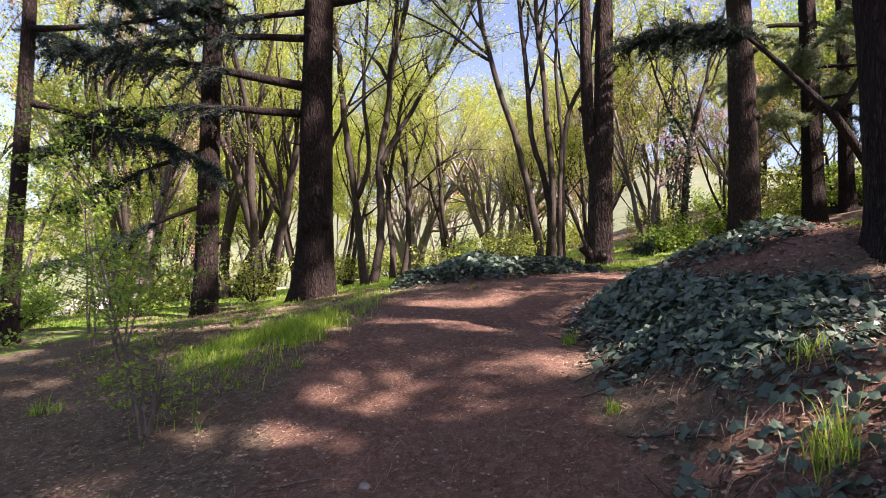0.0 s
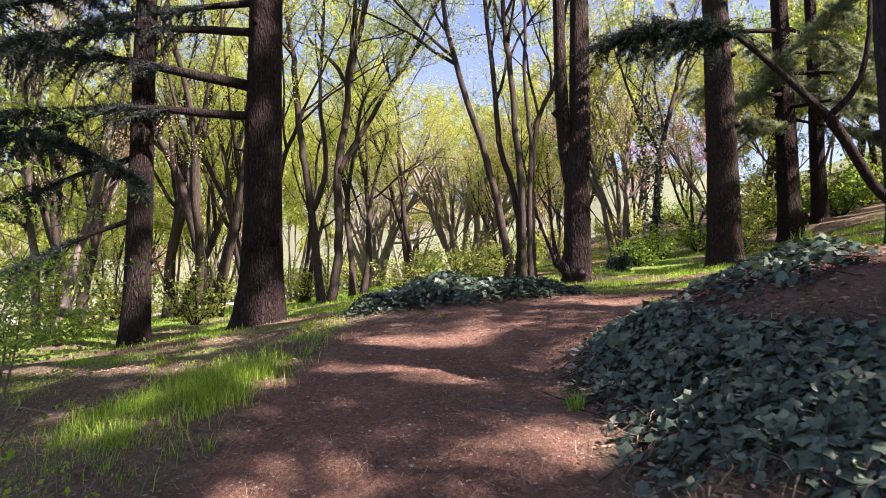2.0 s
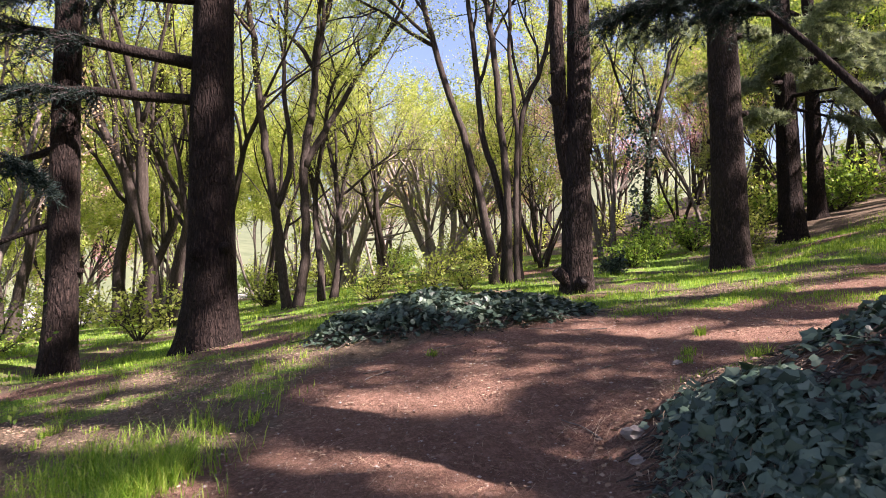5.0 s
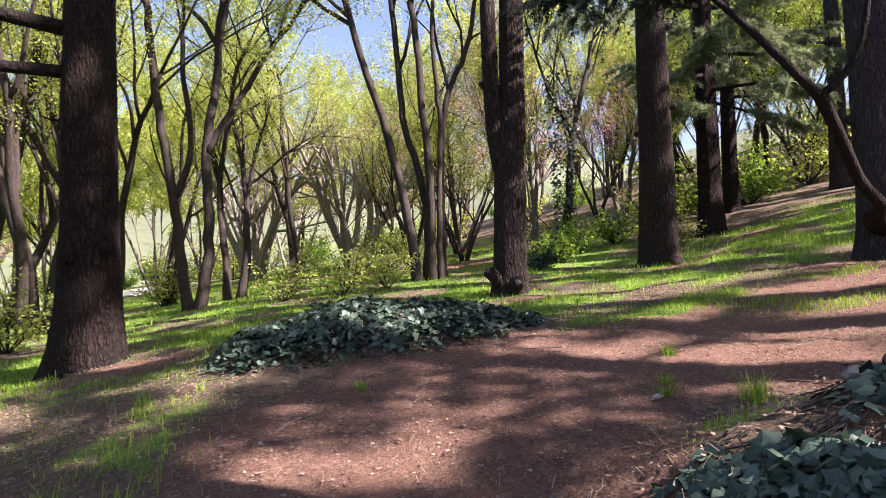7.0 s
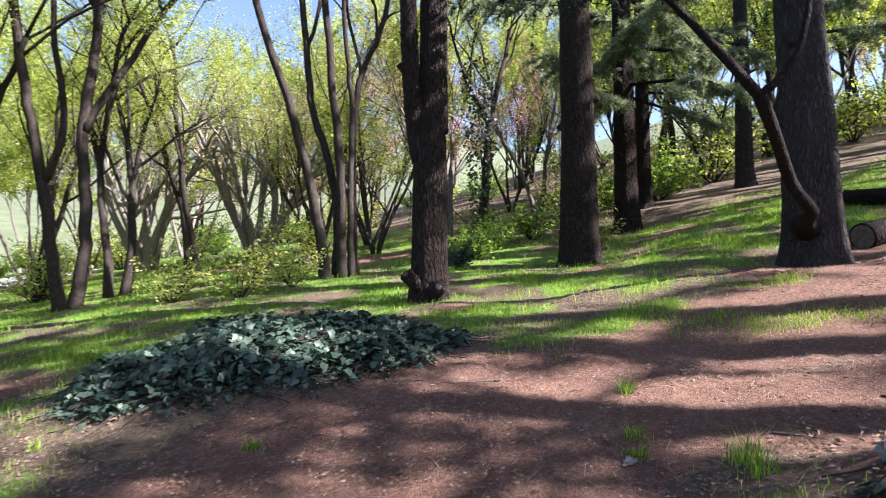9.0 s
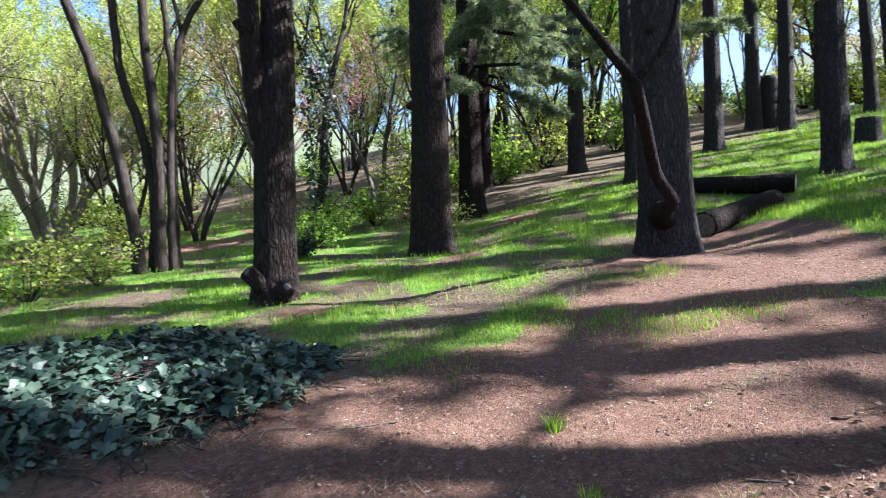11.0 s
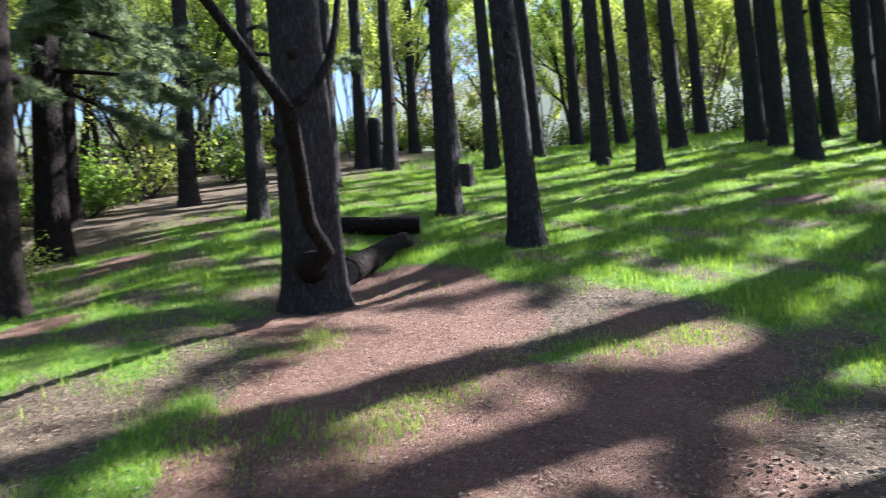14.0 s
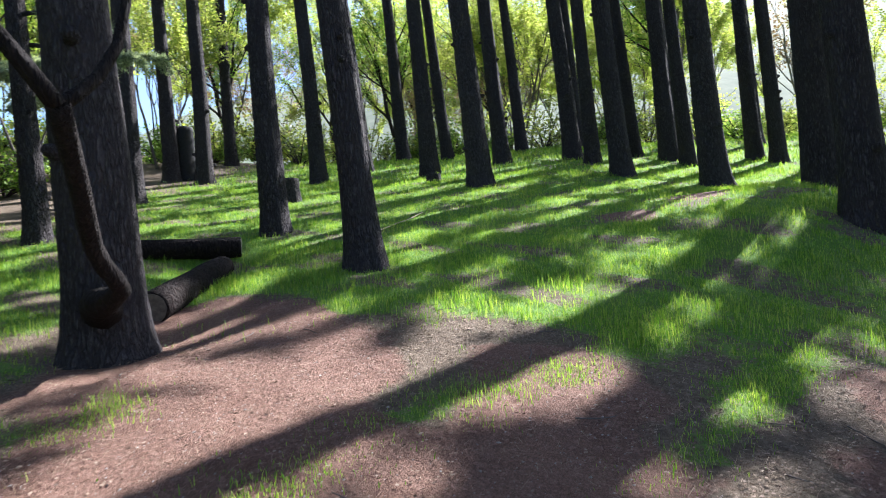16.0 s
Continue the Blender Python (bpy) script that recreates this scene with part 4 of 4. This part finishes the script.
def on_ground(x, y, up):
    return (x, y, gz(x, y) + up)


log_thing(on_ground(9.85, 11.95, 0.17), on_ground(12.45, 12.15, 0.13), 0.215, 81, "thick fallen log with rough dark bark on bare earth")
log_thing(on_ground(13.38, 12.2, 0.15), on_ground(12.55, 14.3, 0.14), 0.185, 82, "long straight fallen log across the grass")


def stump(x, y, r, h, label, mat=M_STAND, seed=4):
    rng = np.random.default_rng(seed)
    root = new("tree_stump")
    root.location = (x, y, gz(x, y))
    tagged(root, label, "stump", group="stumps")
    w = Tubes()
    z = np.linspace(-0.15, h, 14)
    w.limb(np.stack([0 * z, 0 * z, z], -1), r * (1 + 0.25 * np.exp(-(z + 0.15) / 0.15)), 26, rng, 0.04, 0.15)
    w.make("bark", mat, root, smooth=True)
    c = Tubes()
    c.limb(np.array([[0, 0, h - 0.01], [0, 0, h + 0.006]]), [r * 0.93, r * 0.9], 22, rng, 0.03)
    c.make("sawn_top", M_CUT, root, "weathered sawn top")


stump(19.6, 13.3, 0.3, 0.62, "square-cut dark stump in the grass")
stump(22.6, 9.6, 0.22, 0.25, "low weathered stump in sunlit grass", seed=5)
stump(13.2, 22.2, 0.2, 0.2, "small weathered stump in litter", seed=6)
stump(3.2, 24.5, 0.25, 0.4, "dark stump among the trees", seed=7)
M_CHAR = plain_material("charred_wood", (0.008, 0.007, 0.007), (0.02, 0.018, 0.017), 12)
stump(26.4, 19.5, 0.36, 2.0, "tall charred black snag among the conifers", M_CHAR, 8)


# ---- distance ----
def build_road():
    line = [(-30, 22), (-20, 25.5), (-13.0, 30.0), (-9.0, 38.0), (-7.0, 48.0)]
    P = np.array(line, float)
    t = np.linspace(0, len(P) - 1, 60)
    c = np.stack([np.interp(t, np.arange(len(P)), P[:, k]) for k in (0, 1)], -1)
    d = np.gradient(c, axis=0)
    d /= np.linalg.norm(d, axis=1)[:, None]
    nrm = np.stack([-d[:, 1], d[:, 0]], -1)
    rows = [c + nrm * s for s in (-2.2, -2.2, -1, 0, 1, 2.2, 2.2)]
    up = [-0.3, 0.06, 0.07, 0.08, 0.07, 0.06, -0.3]
    v = []
    for i in range(60):
        for r, u in zip(rows, up):
            v.append((r[i][0], r[i][1], gz(*r[i]) + u))
    f = [[i * 7 + j, i * 7 + j + 1, i * 7 + j + 8, i * 7 + j + 7] for i in range(59) for j in range(6)]
    tagged(mesh_object("road", np.array(v), f, M_ASPHALT), "pale grey park road beyond the trees", "road", kind="structure")


build_road()


def build_wall():
    a, b = Vector((-16.5, 44.0)), Vector((-34.0, 36.0))
    d = (b - a).normalized()
    nrm = Vector((-d.y, d.x))
    v, f = [], []
    for i in range(21):
        p = a + (b - a) * i / 20
        z = gz(p.x, p.y)
        for off, up in ((-0.2, -0.4), (-0.2, 1.7), (-0.26, 1.7), (-0.26, 1.82), (0.26, 1.82), (0.26, 1.7), (0.2, 1.7), (0.2, -0.4)):
            q = p + nrm * off
            v.append((q.x, q.y, z + up))
    for i in range(20):
        for j in range(7):
            f.append([i * 8 + j, i * 8 + j + 1, i * 8 + j + 9, i * 8 + j + 8])
    f.append(list(range(8)))
    m = plain_material("pale_render", (0.5, 0.48, 0.46), (0.62, 0.6, 0.58), 3)
    tagged(mesh_object("wall_west", v, f, m), "long low pale wall beyond the trees", "wall", kind="structure")


build_wall()


def build_hills():
    a = np.linspace(0, 2 * np.pi, 181)
    rows = []
    for k, (r, base, amp) in enumerate(((75, -6, 0), (95, 9, 3), (150, 20, 6), (260, 40, 12), (420, 55, 16))):
        prof = base + amp * (np.sin(3 * a + k) + 0.6 * np.sin(7 * a + 2 * k) + 0.3 * np.sin(17 * a))
        prof = prof * (0.55 + 0.45 * np.cos(a - 1.0)) + (0, 0, 14, 58, 96)[k] * np.exp(-(np.angle(np.exp(1j * (a + 0.15))) / 0.8) ** 2)
        rows.append(np.stack([r * np.cos(a), 8 + r * np.sin(a), prof], -1))
    v = np.concatenate(rows)
    n = len(a)
    f = [[i * n + j, i * n + j + 1, (i + 1) * n + j + 1, (i + 1) * n + j] for i in range(4) for j in range(n - 1)]
    tagged(mesh_object("backdrop", v, f, M_HILL, smooth=True), "hazy wooded hills in the distance", "hills", kind="structure")


build_hills()


# ---- ivy ----
IVY_SHAPE = [(0, 0.02), (0.33, -0.14), (0.5, 0.12), (0.62, 0.42), (0.3, 0.6), (0, 1.0), (-0.3, 0.6), (-0.62, 0.42), (-0.5, 0.12), (-0.33, -0.14)]


def ivy_leaf_mesh():
    me = bpy.data.meshes.new("leaf")
    v = [(x, y, -0.12 * abs(x) - 0.1 * (y - 0.4) ** 2) for x, y in IVY_SHAPE] + [(0, 0.35, 0.02)]
    me.from_pydata(v, [], [[i, (i + 1) % 10, 10] for i in range(10)])
    me.materials.append(M_IVY)
    return me


LEAF_ME = ivy_leaf_mesh()


def ivy_patch(inside, box, count, single, seed, label, heap_up, size=0.064, lean=0.5):
    rng = np.random.default_rng(seed)
    root = new("ivy_patch")
    cx, cy = (box[0] + box[2]) / 2, (box[1] + box[3]) / 2
    root.location = (cx, cy, gz(cx, cy))
    tagged(root, label, "ivy")
    base = np.array(root.location)
    rest, made, stems = Heap(), 0, Tubes()
    shape = np.array([v.co for v in LEAF_ME.vertices])
    tris = [[i, (i + 1) % 10, 10] for i in range(10)]
    got = 0
    while got < count:
        x, y = rng.uniform(box[0], box[2]), rng.uniform(box[1], box[3])
        keep = inside(x, y)
        if rng.uniform() > keep:
            continue
        got += 1
        z = gz(x, y) + heap_up * keep * rng.uniform(0.1, 1.15) * (0.85 + 1.6 * float(wave(2.2 * x, 2.2 * y))) + 0.02
        s = size * rng.uniform(0.5, 1.25)
        slope = Vector((gz(x - 0.15, y) - gz(x + 0.15, y), gz(x, y - 0.15) - gz(x, y + 0.15), 0.3)).to_track_quat('Z', 'Y').to_matrix()
        rot = slope @ Euler((rng.normal(-0.3, 0.5), rng.normal(0, 0.5), rng.uniform(0, 6.28))).to_matrix()
        if made < single:
            ob = new("leaf", LEAF_ME)
            ob.parent = root
            m = rot.to_4x4() @ Matrix.Scale(s, 4)
            m.translation = Vector((x - base[0], y - base[1], z - base[2]))
            ob.matrix_local = m
            made += 1
        else:
            rest.add(shape @ np.array(rot).T * s + np.array([x, y, z]) - base, tris)
        if got % 6 == 0:
            pts, _ = wobble_path(rng, (x - base[0], y - base[1], gz(x, y) - base[2] + 0.02), rng.normal(0, 1, 3) * [1, 1, 0.05], 0.28, 5, 0.2)
            pts[:, 2] = [gz(p[0] + base[0], p[1] + base[1]) - base[2] + 0.02 + 0.4 * heap_up * inside(p[0] + base[0], p[1] + base[1]) for p in pts]
            stems.limb(pts, np.full(6, 0.004), 4)
    if rest.n:
        tagged(rest.make("foliage", M_IVY, root), kind="stuff")
    tagged(stems.make("runner_tangle", M_DECID, root), kind="stuff")


def bank_ivy(x, y):
    w = 0.35 * float(wave(1.6 * x, 1.6 * y))
    lower = 0.92 + 0.3 * float(sstep(4.2, 3.5, y)) if y < 3.8 else 0.92 + 0.12 * (y - 4.0)
    upper = 2.45 - 0.65 * float(sstep(4.1, 4.9, y)) - 0.3 * float(sstep(5.6, 6.4, y))
    k = float(sstep(lower - 0.08, lower + 0.3, x + w)) * (1 - float(sstep(upper - 0.15, upper + 0.15, x + w)))
    k *= 0.35 + 0.65 * float(sstep(1.0, 1.45, x + 2 * w))
    return k * float(sstep(3.25, 3.6, y + 0.25 * (x - 1.5) + w)) * (1 - float(sstep(5.85, 6.3, y + w)))


def mound_ivy(x, y):
    d = math.hypot((x - 0.85) / 1.65, (y - 10.35 - 0.1 * x) / 1.15) + 0.25 * float(wave(x * 1.5, y * 1.5))
    return float(1 - sstep(0.8, 1.08, d))


def corner_ivy(x, y):
    d = math.hypot((x - 2.5) / 0.65, (y - 5.7) / 0.75)
    return float(1 - sstep(0.6, 1.05, d))


def low_ivy(x, y):
    d = math.hypot((x - 1.55) / 0.7, (y - 2.7) / 1.0) + 0.5 * float(wave(2.6 * x, 2.6 * y))
    return 0.5 * float(1 - sstep(0.4, 1.05, d))


ivy_patch(bank_ivy, (0.6, 2.6, 3.0, 6.7), 6600, 260, 91, "dark green ivy spilling over the bank beside the trail", 0.06, 0.066)
ivy_patch(mound_ivy, (-1.2, 8.8, 3.2, 12.0), 9000, 260, 92, "low mound of dark glossy ivy in the clearing", 0.16, 0.062)
ivy_patch(corner_ivy, (1.4, 4.6, 3.3, 6.6), 700, 60, 93, "clump of dark ivy at the foot of the bank", 0.06, 0.066)
ivy_patch(low_ivy, (0.9, 0.8, 2.8, 3.6), 260, 240, 94, "scattered ivy leaves over bare earth on the bank", 0.04, 0.066)


# ---- grass, straw, litter, stones ----
def scatter(rng, n, box, weight):
    x = rng.uniform(box[0], box[2], n)
    y = rng.uniform(box[1], box[3], n)
    k = rng.uniform(0, 1, n) < weight(x, y)
    return x[k], y[k]


def blades(rng, x, y, height, width, bend=0.45):
    n = len(x)
    z = ground_z(x, y) - 0.01
    p = np.stack([x, y, z], -1)
    a = rng.uniform(0, 6.28, n)
    h = height * rng.uniform(0.45, 1.3, n) * (1 + 1.6 * np.clip(wave(1.4 * x + 2, 1.6 * y) + 0.5 * wave(4.1 * x, 3.7 * y), -0.3, 0.25))
    d = np.stack([np.cos(a), np.sin(a), np.zeros(n)], -1)
    w = np.stack([-np.sin(a), np.cos(a), np.zeros(n)], -1) * (width * rng.uniform(0.6, 1.3, n))[:, None]
    b = rng.uniform(0.1, 1.0, n) * bend
    m = p + np.stack([d[:, 0] * b * h * 0.35, d[:, 1] * b * h * 0.35, h * 0.6], -1)
    t = p + np.stack([d[:, 0] * b * h, d[:, 1] * b * h, h], -1)
    v = np.stack([p - w, p + w, m + w * 0.8, m - w * 0.8, t], 1).reshape(-1, 3)
    i = np.arange(n)[:, None] * 5
    f = (i + np.array([[0, 1, 2, 3]])).tolist() + (i + np.array([[3, 2, 4]])).tolist()
    return v, f


def lay_grass():
    rng = np.random.default_rng(101)
    for box, n, h, w, lab in (((-4.5, 1.0, 14.0, 15.0), 310000, 0.05, 0.0026, "short fresh green grass round the trail"),
                              ((8.0, -4.0, 24.0, 20.0), 230000, 0.10, 0.0042, "bright green grass on the hillside"),
                              ((22.0, -8.0, 40.0, 24.0), 70000, 0.14, 0.009, "bright green grass on the upper hill"),
                              ((-14.0, 11.0, 10.0, 32.0), 90000, 0.075, 0.006, "green grass under the trees")):
        x, y = scatter(rng, n, box, lambda a, b: grass_cover(a, b) ** 1.3)
        v, f = blades(rng, x, y, h, w)
        tagged(mesh_object("grass", v, f, M_GRASS), lab, "grass", kind="stuff")
    # taller grass on the verge
    x, y = scatter(rng, 190000, (-3.4, 3.6, -0.4, 8.0), lambda a, b: grass_cover(a, b) * np.exp(-((a + 1.3) / 0.7) ** 2 - ((b - 5.75) / 0.95) ** 2))
    v, f = blades(rng, x, y, 0.125, 0.0024, 1.1)
    tagged(mesh_object("grass", v, f, M_GRASS), "taller bright grass along the trail edge", "grass", kind="stuff")
    x, y = scatter(rng, 72000, (2.6, 4.0, 10.0, 11.6), lambda a, b: green_strip(a, b) ** 1.5)
    v, f = blades(rng, x, y, 0.055, 0.003, 0.8)
    tagged(mesh_object("grass", v, f, M_GRASS), "lush grass in strips over bare earth", "grass", kind="stuff")
    # straw
    x, y = scatter(rng, 60000, (-3, -0.5, 10.5, 12), lambda a, b: 0.5 + 0.5 * (1 - dirt_cover(a, b)) * (1 - grass_cover(a, b)))
    n = len(x)
    a, ln = rng.uniform(0, 6.28, n), rng.uniform(0.03, 0.12, n)
    p = np.stack([x, y, ground_z(x, y) + rng.uniform(0.003, 0.02, n)], -1)
    ex, ey = x + np.cos(a) * ln, y + np.sin(a) * ln
    q = np.stack([ex, ey, ground_z(ex, ey) + rng.uniform(0.003, 0.03, n)], -1)
    w = np.stack([-np.sin(a), np.cos(a), 0 * a], -1) * 0.0011
    v = np.stack([p - w, p + w, q + w, q - w], 1).reshape(-1, 3)
    tagged(mesh_object("straw", v, np.arange(4 * n).reshape(-1, 4), M_PINE), "scattered dry straw and pine needles", "straw", kind="stuff")
    # long dry grass hanging on the bank
    x, y = scatter(rng, 6500, (0.9, 0.2, 3.4, 6.6), lambda a, b: 0.45 * sstep(0.95, 1.2, a) * (1 - sstep(3.4, 4.2, b) * sstep(1.5, 1.7, a)))
    n = len(x)
    a, ln = rng.normal(3.5, 1.1, n), rng.uniform(0.05, 0.2, n)
    p = np.stack([x, y, ground_z(x, y) + rng.uniform(0.01, 0.05, n)], -1)
    ex, ey = x + np.cos(a) * ln, y + np.sin(a) * ln
    q = np.stack([ex, ey, ground_z(ex, ey) + rng.uniform(0.005, 0.05, n)], -1)
    m = (p + q) / 2 + np.array([0, 0, 1.0]) * (ln * rng.uniform(0.02, 0.25, n))[:, None]
    w = np.stack([-np.sin(a), np.cos(a), 0 * a], -1) * 0.002
    v = np.stack([p - w, p + w, m + w, m - w, q], 1).reshape(-1, 3)
    i = np.arange(n)[:, None] * 5
    f = (i + np.array([[0, 1, 2, 3]])).tolist() + (i + np.array([[3, 2, 4]])).tolist()
    tagged(mesh_object("dry_grass", v, f, M_ROOT), "long dry grass strands on the bank", "dry grass", kind="stuff")
    # dead leaves
    x, y = scatter(rng, 100000, (-4.0, -0.5, 9, 12), lambda a, b: 0.3 + 0.6 * (1 - dirt_cover(a, b)) * (1 - grass_cover(a, b)))
    p = np.stack([x, y, ground_z(x, y) + 0.012], -1)
    v, f = leaf_quads(p, 0.03, rng, 0.65, 0.0, np.array([0, 0, 0.0]))
    v = v.reshape(-1, 4, 3)
    v[:, :, 2] = p[:, None, 2] + (v[:, :, 2] - p[:, None, 2]) * 0.3 + 0.004
    tagged(mesh_object("leaf_litter", v.reshape(-1, 3), f, M_LITTER), "brown dead leaves strewn on the ground", "leaf litter", kind="stuff")
    # broad curled leaves caught on the bank
    x, y = scatter(rng, 9000, (0.7, 0.6, 5.2, 7.4), lambda a, b: 0.7 * sstep(0.8, 1.1, a) * (1 - sstep(5.9, 6.6, b + 0.4 * wave(a, b)) * (1 - sstep(2.7, 3.3, a))))
    p = np.stack([x, y, ground_z(x, y) + 0.018], -1)
    v, f = leaf_quads(p, 0.045, rng, 0.7)
    v = v.reshape(-1, 4, 3)
    v[:, :, 2] = p[:, None, 2] + (v[:, :, 2] - p[:, None, 2]) * 0.45 + 0.004
    tagged(mesh_object("bank_litter", v.reshape(-1, 3), f, M_LITTER), "curled tan dead leaves on the earth bank", "leaf litter", kind="stuff")
    # pebbles
    x, y = scatter(rng, 17000, (-2.5, -0.5, 9, 11), lambda a, b: 0.15 + 0.85 * dirt_cover(a, b))
    octa = np.array([(1, 0, 0), (-1, 0, 0), (0, 1, 0), (0, -1, 0), (0, 0, 1), (0, 0, -1)], float)
    tri = np.array([(0, 2, 4), (2, 1, 4), (1, 3, 4), (3, 0, 4), (2, 0, 5), (1, 2, 5), (3, 1, 5), (0, 3, 5)])
    n = len(x)
    s = 0.003 + 0.009 * rng.uniform(0, 1, n) ** 5 + 0.004 * rng.uniform(0, 1, n)
    v = np.stack([x, y, ground_z(x, y)], -1)[:, None, :] + octa[None] * rng.uniform(0.6, 1.3, (n, 6, 1)) * (s[:, None] * np.array([1.2, 1.0, 0.6]))[:, None, :]
    f = (np.arange(n)[:, None, None] * 6 + tri[None]).reshape(-1, 3)
    tagged(mesh_object("pebbles", v.reshape(-1, 3), f, M_STONE), "small pale pebbles in the trail", "pebbles", kind="stuff")


lay_grass()


def grass_tuft(x, y, h, n, seed, label, mat=None):
    rng = np.random.default_rng(seed)
    root = new("grass_tuft")
    root.location = (x, y, gz(x, y))
    tagged(root, label, "grass tuft", group="grass tufts")
    px, py = rng.normal(0, 0.2 * h + 0.01, n), rng.normal(0, 0.2 * h + 0.01, n)
    v, f = blades(rng, px + x, py + y, h, 0.003, 0.9)
    tagged(mesh_object("blades", v - np.array(root.location), f, mat or M_GRASS, root), kind="stuff")


for i, (x, y, h) in enumerate(((1.75, 3.15, 0.2), (1.5, 2.6, 0.17), (1.9, 3.5, 0.13), (2.9, 5.9, 0.14), (2.55, 7.2, 0.13), (0.95, 5.0, 0.08), (0.92, 3.6, 0.08), (2.45, 7.0, 0.12), (2.7, 8.3, 0.08), (0.4, 8.5, 0.07), (3.55, 6.25, 0.15), (3.85, 6.1, 0.17), (3.3, 6.3, 0.1), (4.1, 6.35, 0.13), (2.15, 7.5, 0.09), (2.3, 7.7, 0.12))):
    grass_tuft(x, y, h, 70, 200 + i, "small tuft of fresh grass beside the trail")
rng = np.random.default_rng(900)
for i in range(44):
    x, y = rng.uniform(-2.9, -0.7), rng.uniform(4.5, 10.5)
    grass_tuft(x, y, rng.uniform(0.05, 0.12), 34, 300 + i, "sparse tuft of grass in leaf litter")


def stick(x, y, heading, length, seed):
    rng = np.random.default_rng(seed)
    root = new("stick")
    root.location = (x, y, gz(x, y))
    tagged(root, "thin bent dead stick on the ground", "stick", group="sticks")
    pts, _ = wobble_path(rng, (0, 0, 0), (math.cos(heading), math.sin(heading), 0), length, 8, 0.12)
    pts[:, 2] = [gz(px + x, py + y) - gz(x, y) + 0.006 for px, py, _z in pts]
    w = Tubes()
    w.limb(pts, np.linspace(0.006, 0.003, 9), 6, rng, 0.05)
    w.make("wood", M_GREY, root)


rng = np.random.default_rng(404)
for k in range(46):
    stick(rng.uniform(-2.5, 9.5), rng.uniform(2.5, 11), rng.uniform(0, 6.28), rng.uniform(0.12, 0.5), 500 + k)


def pale_pole():
    root = new("pale_pole")
    root.location = (13.6, 10.0, gz(13.6, 10.0))
    tagged(root, "thin pale stick lying on the sunlit grass", "stick")
    w = Tubes()
    t = np.linspace(0, 1, 10)
    x, y = 13.6 + 2.6 * t, 10.0 - 0.75 * t
    w.limb(np.stack([x - 13.6, y - 10.0, ground_z(x, y) - gz(13.6, 10.0) + 0.05], -1), np.linspace(0.014, 0.009, 10), 8)
    w.make("wood", M_STRAW, root)


pale_pole()


# stones and sapling beside the trail
def stone(x, y, s, seed, label):
    bm = bmesh.new()
    bmesh.ops.create_icosphere(bm, subdivisions=2, radius=s)
    rng = np.random.default_rng(seed)
    for v in bm.verts:
        v.co = Vector((v.co.x * 1.25, v.co.y, v.co.z * 0.75)) * (1 + 0.18 * rng.normal())
    me = bpy.data.meshes.new("stone")
    bm.to_mesh(me)
    bm.free()
    me.materials.append(M_STONE_BIG)
    ob = new("stone", me)
    ob.location = (x, y, gz(x, y) + 0.3 * s)
    tagged(ob, label, "stone", group="stones")


M_STONE_BIG = plain_material("rough_stone", (0.13, 0.11, 0.1), (0.27, 0.235, 0.21), 18)
stone(1.26, 6.21, 0.055, 1, "pale angular stone at the trail edge")
stone(1.18, 5.96, 0.035, 2, "small pale stone at the trail edge")
stone(2.1, 7.46, 0.028, 3, "grey stone on the trail edge")
stone(2.62, 6.5, 0.06, 4, "grey stone near the ivy")
stone(-0.35, 3.1, 0.025, 5, "small pale stone in the trail")


def sapling(x, y, height, stems, leaves, seed, label, bough=0.6):
    rng = np.random.default_rng(seed)
    root = new("sapling")
    root.location = (x, y, gz(x, y))
    tagged(root, label, "sapling", group="saplings")
    w, spots = Tubes(), []
    for k in range(stems):
        a = rng.uniform(0, 6.28)
        d = np.array([0.12 * math.cos(a), 0.12 * math.sin(a), 1])
        h = height if k == 0 else height * rng.uniform(0.3, 0.7)
        pts, e = wobble_path(rng, (0.02 * math.cos(a), 0.02 * math.sin(a), -0.03), d, h, 12, 0.05)
        w.limb(pts, np.linspace(0.012, 0.003, 13), 6)
        for q in pts[5:]:
            for _ in range(2 if k == 0 else 1):
                b = rng.uniform(0, 6.28)
                p2, _e = wobble_path(rng, q, (math.cos(b), math.sin(b), rng.uniform(-0.05, 0.35)), bough * rng.uniform(0.5, 1.1), 6, 0.1)
                w.limb(p2, np.linspace(0.004, 0.0015, 7), 3)
                spots.extend(p2[1:])
    tagged(w.make("twig_cluster", M_GREY, root), kind="stuff")
    spots = np.array(spots)
    v, f = leaf_quads(spots[rng.integers(0, len(spots), leaves)] + rng.normal(0, 0.05, (leaves, 3)) * [1, 1, 0.5], 0.042, rng, 0.5)
    tagged(mesh_object("leaves", v, f, M_LEAF_G, root), kind="stuff")


sapling(-1.81, 4.1, 1.15, 7, 420, 300, "thin brown-stemmed sapling with fresh green leaves", 0.45)
sapling(-3.1, 6.4, 2.3, 5, 3000, 301, "young leafy sapling with thin level boughs", 1.0)
sapling(-4.0, 7.6, 2.8, 4, 3400, 302, "young leafy sapling with thin level boughs", 1.1)
sapling(-3.9, 5.4, 2.4, 4, 3000, 303, "young leafy sapling with thin level boughs", 1.0)
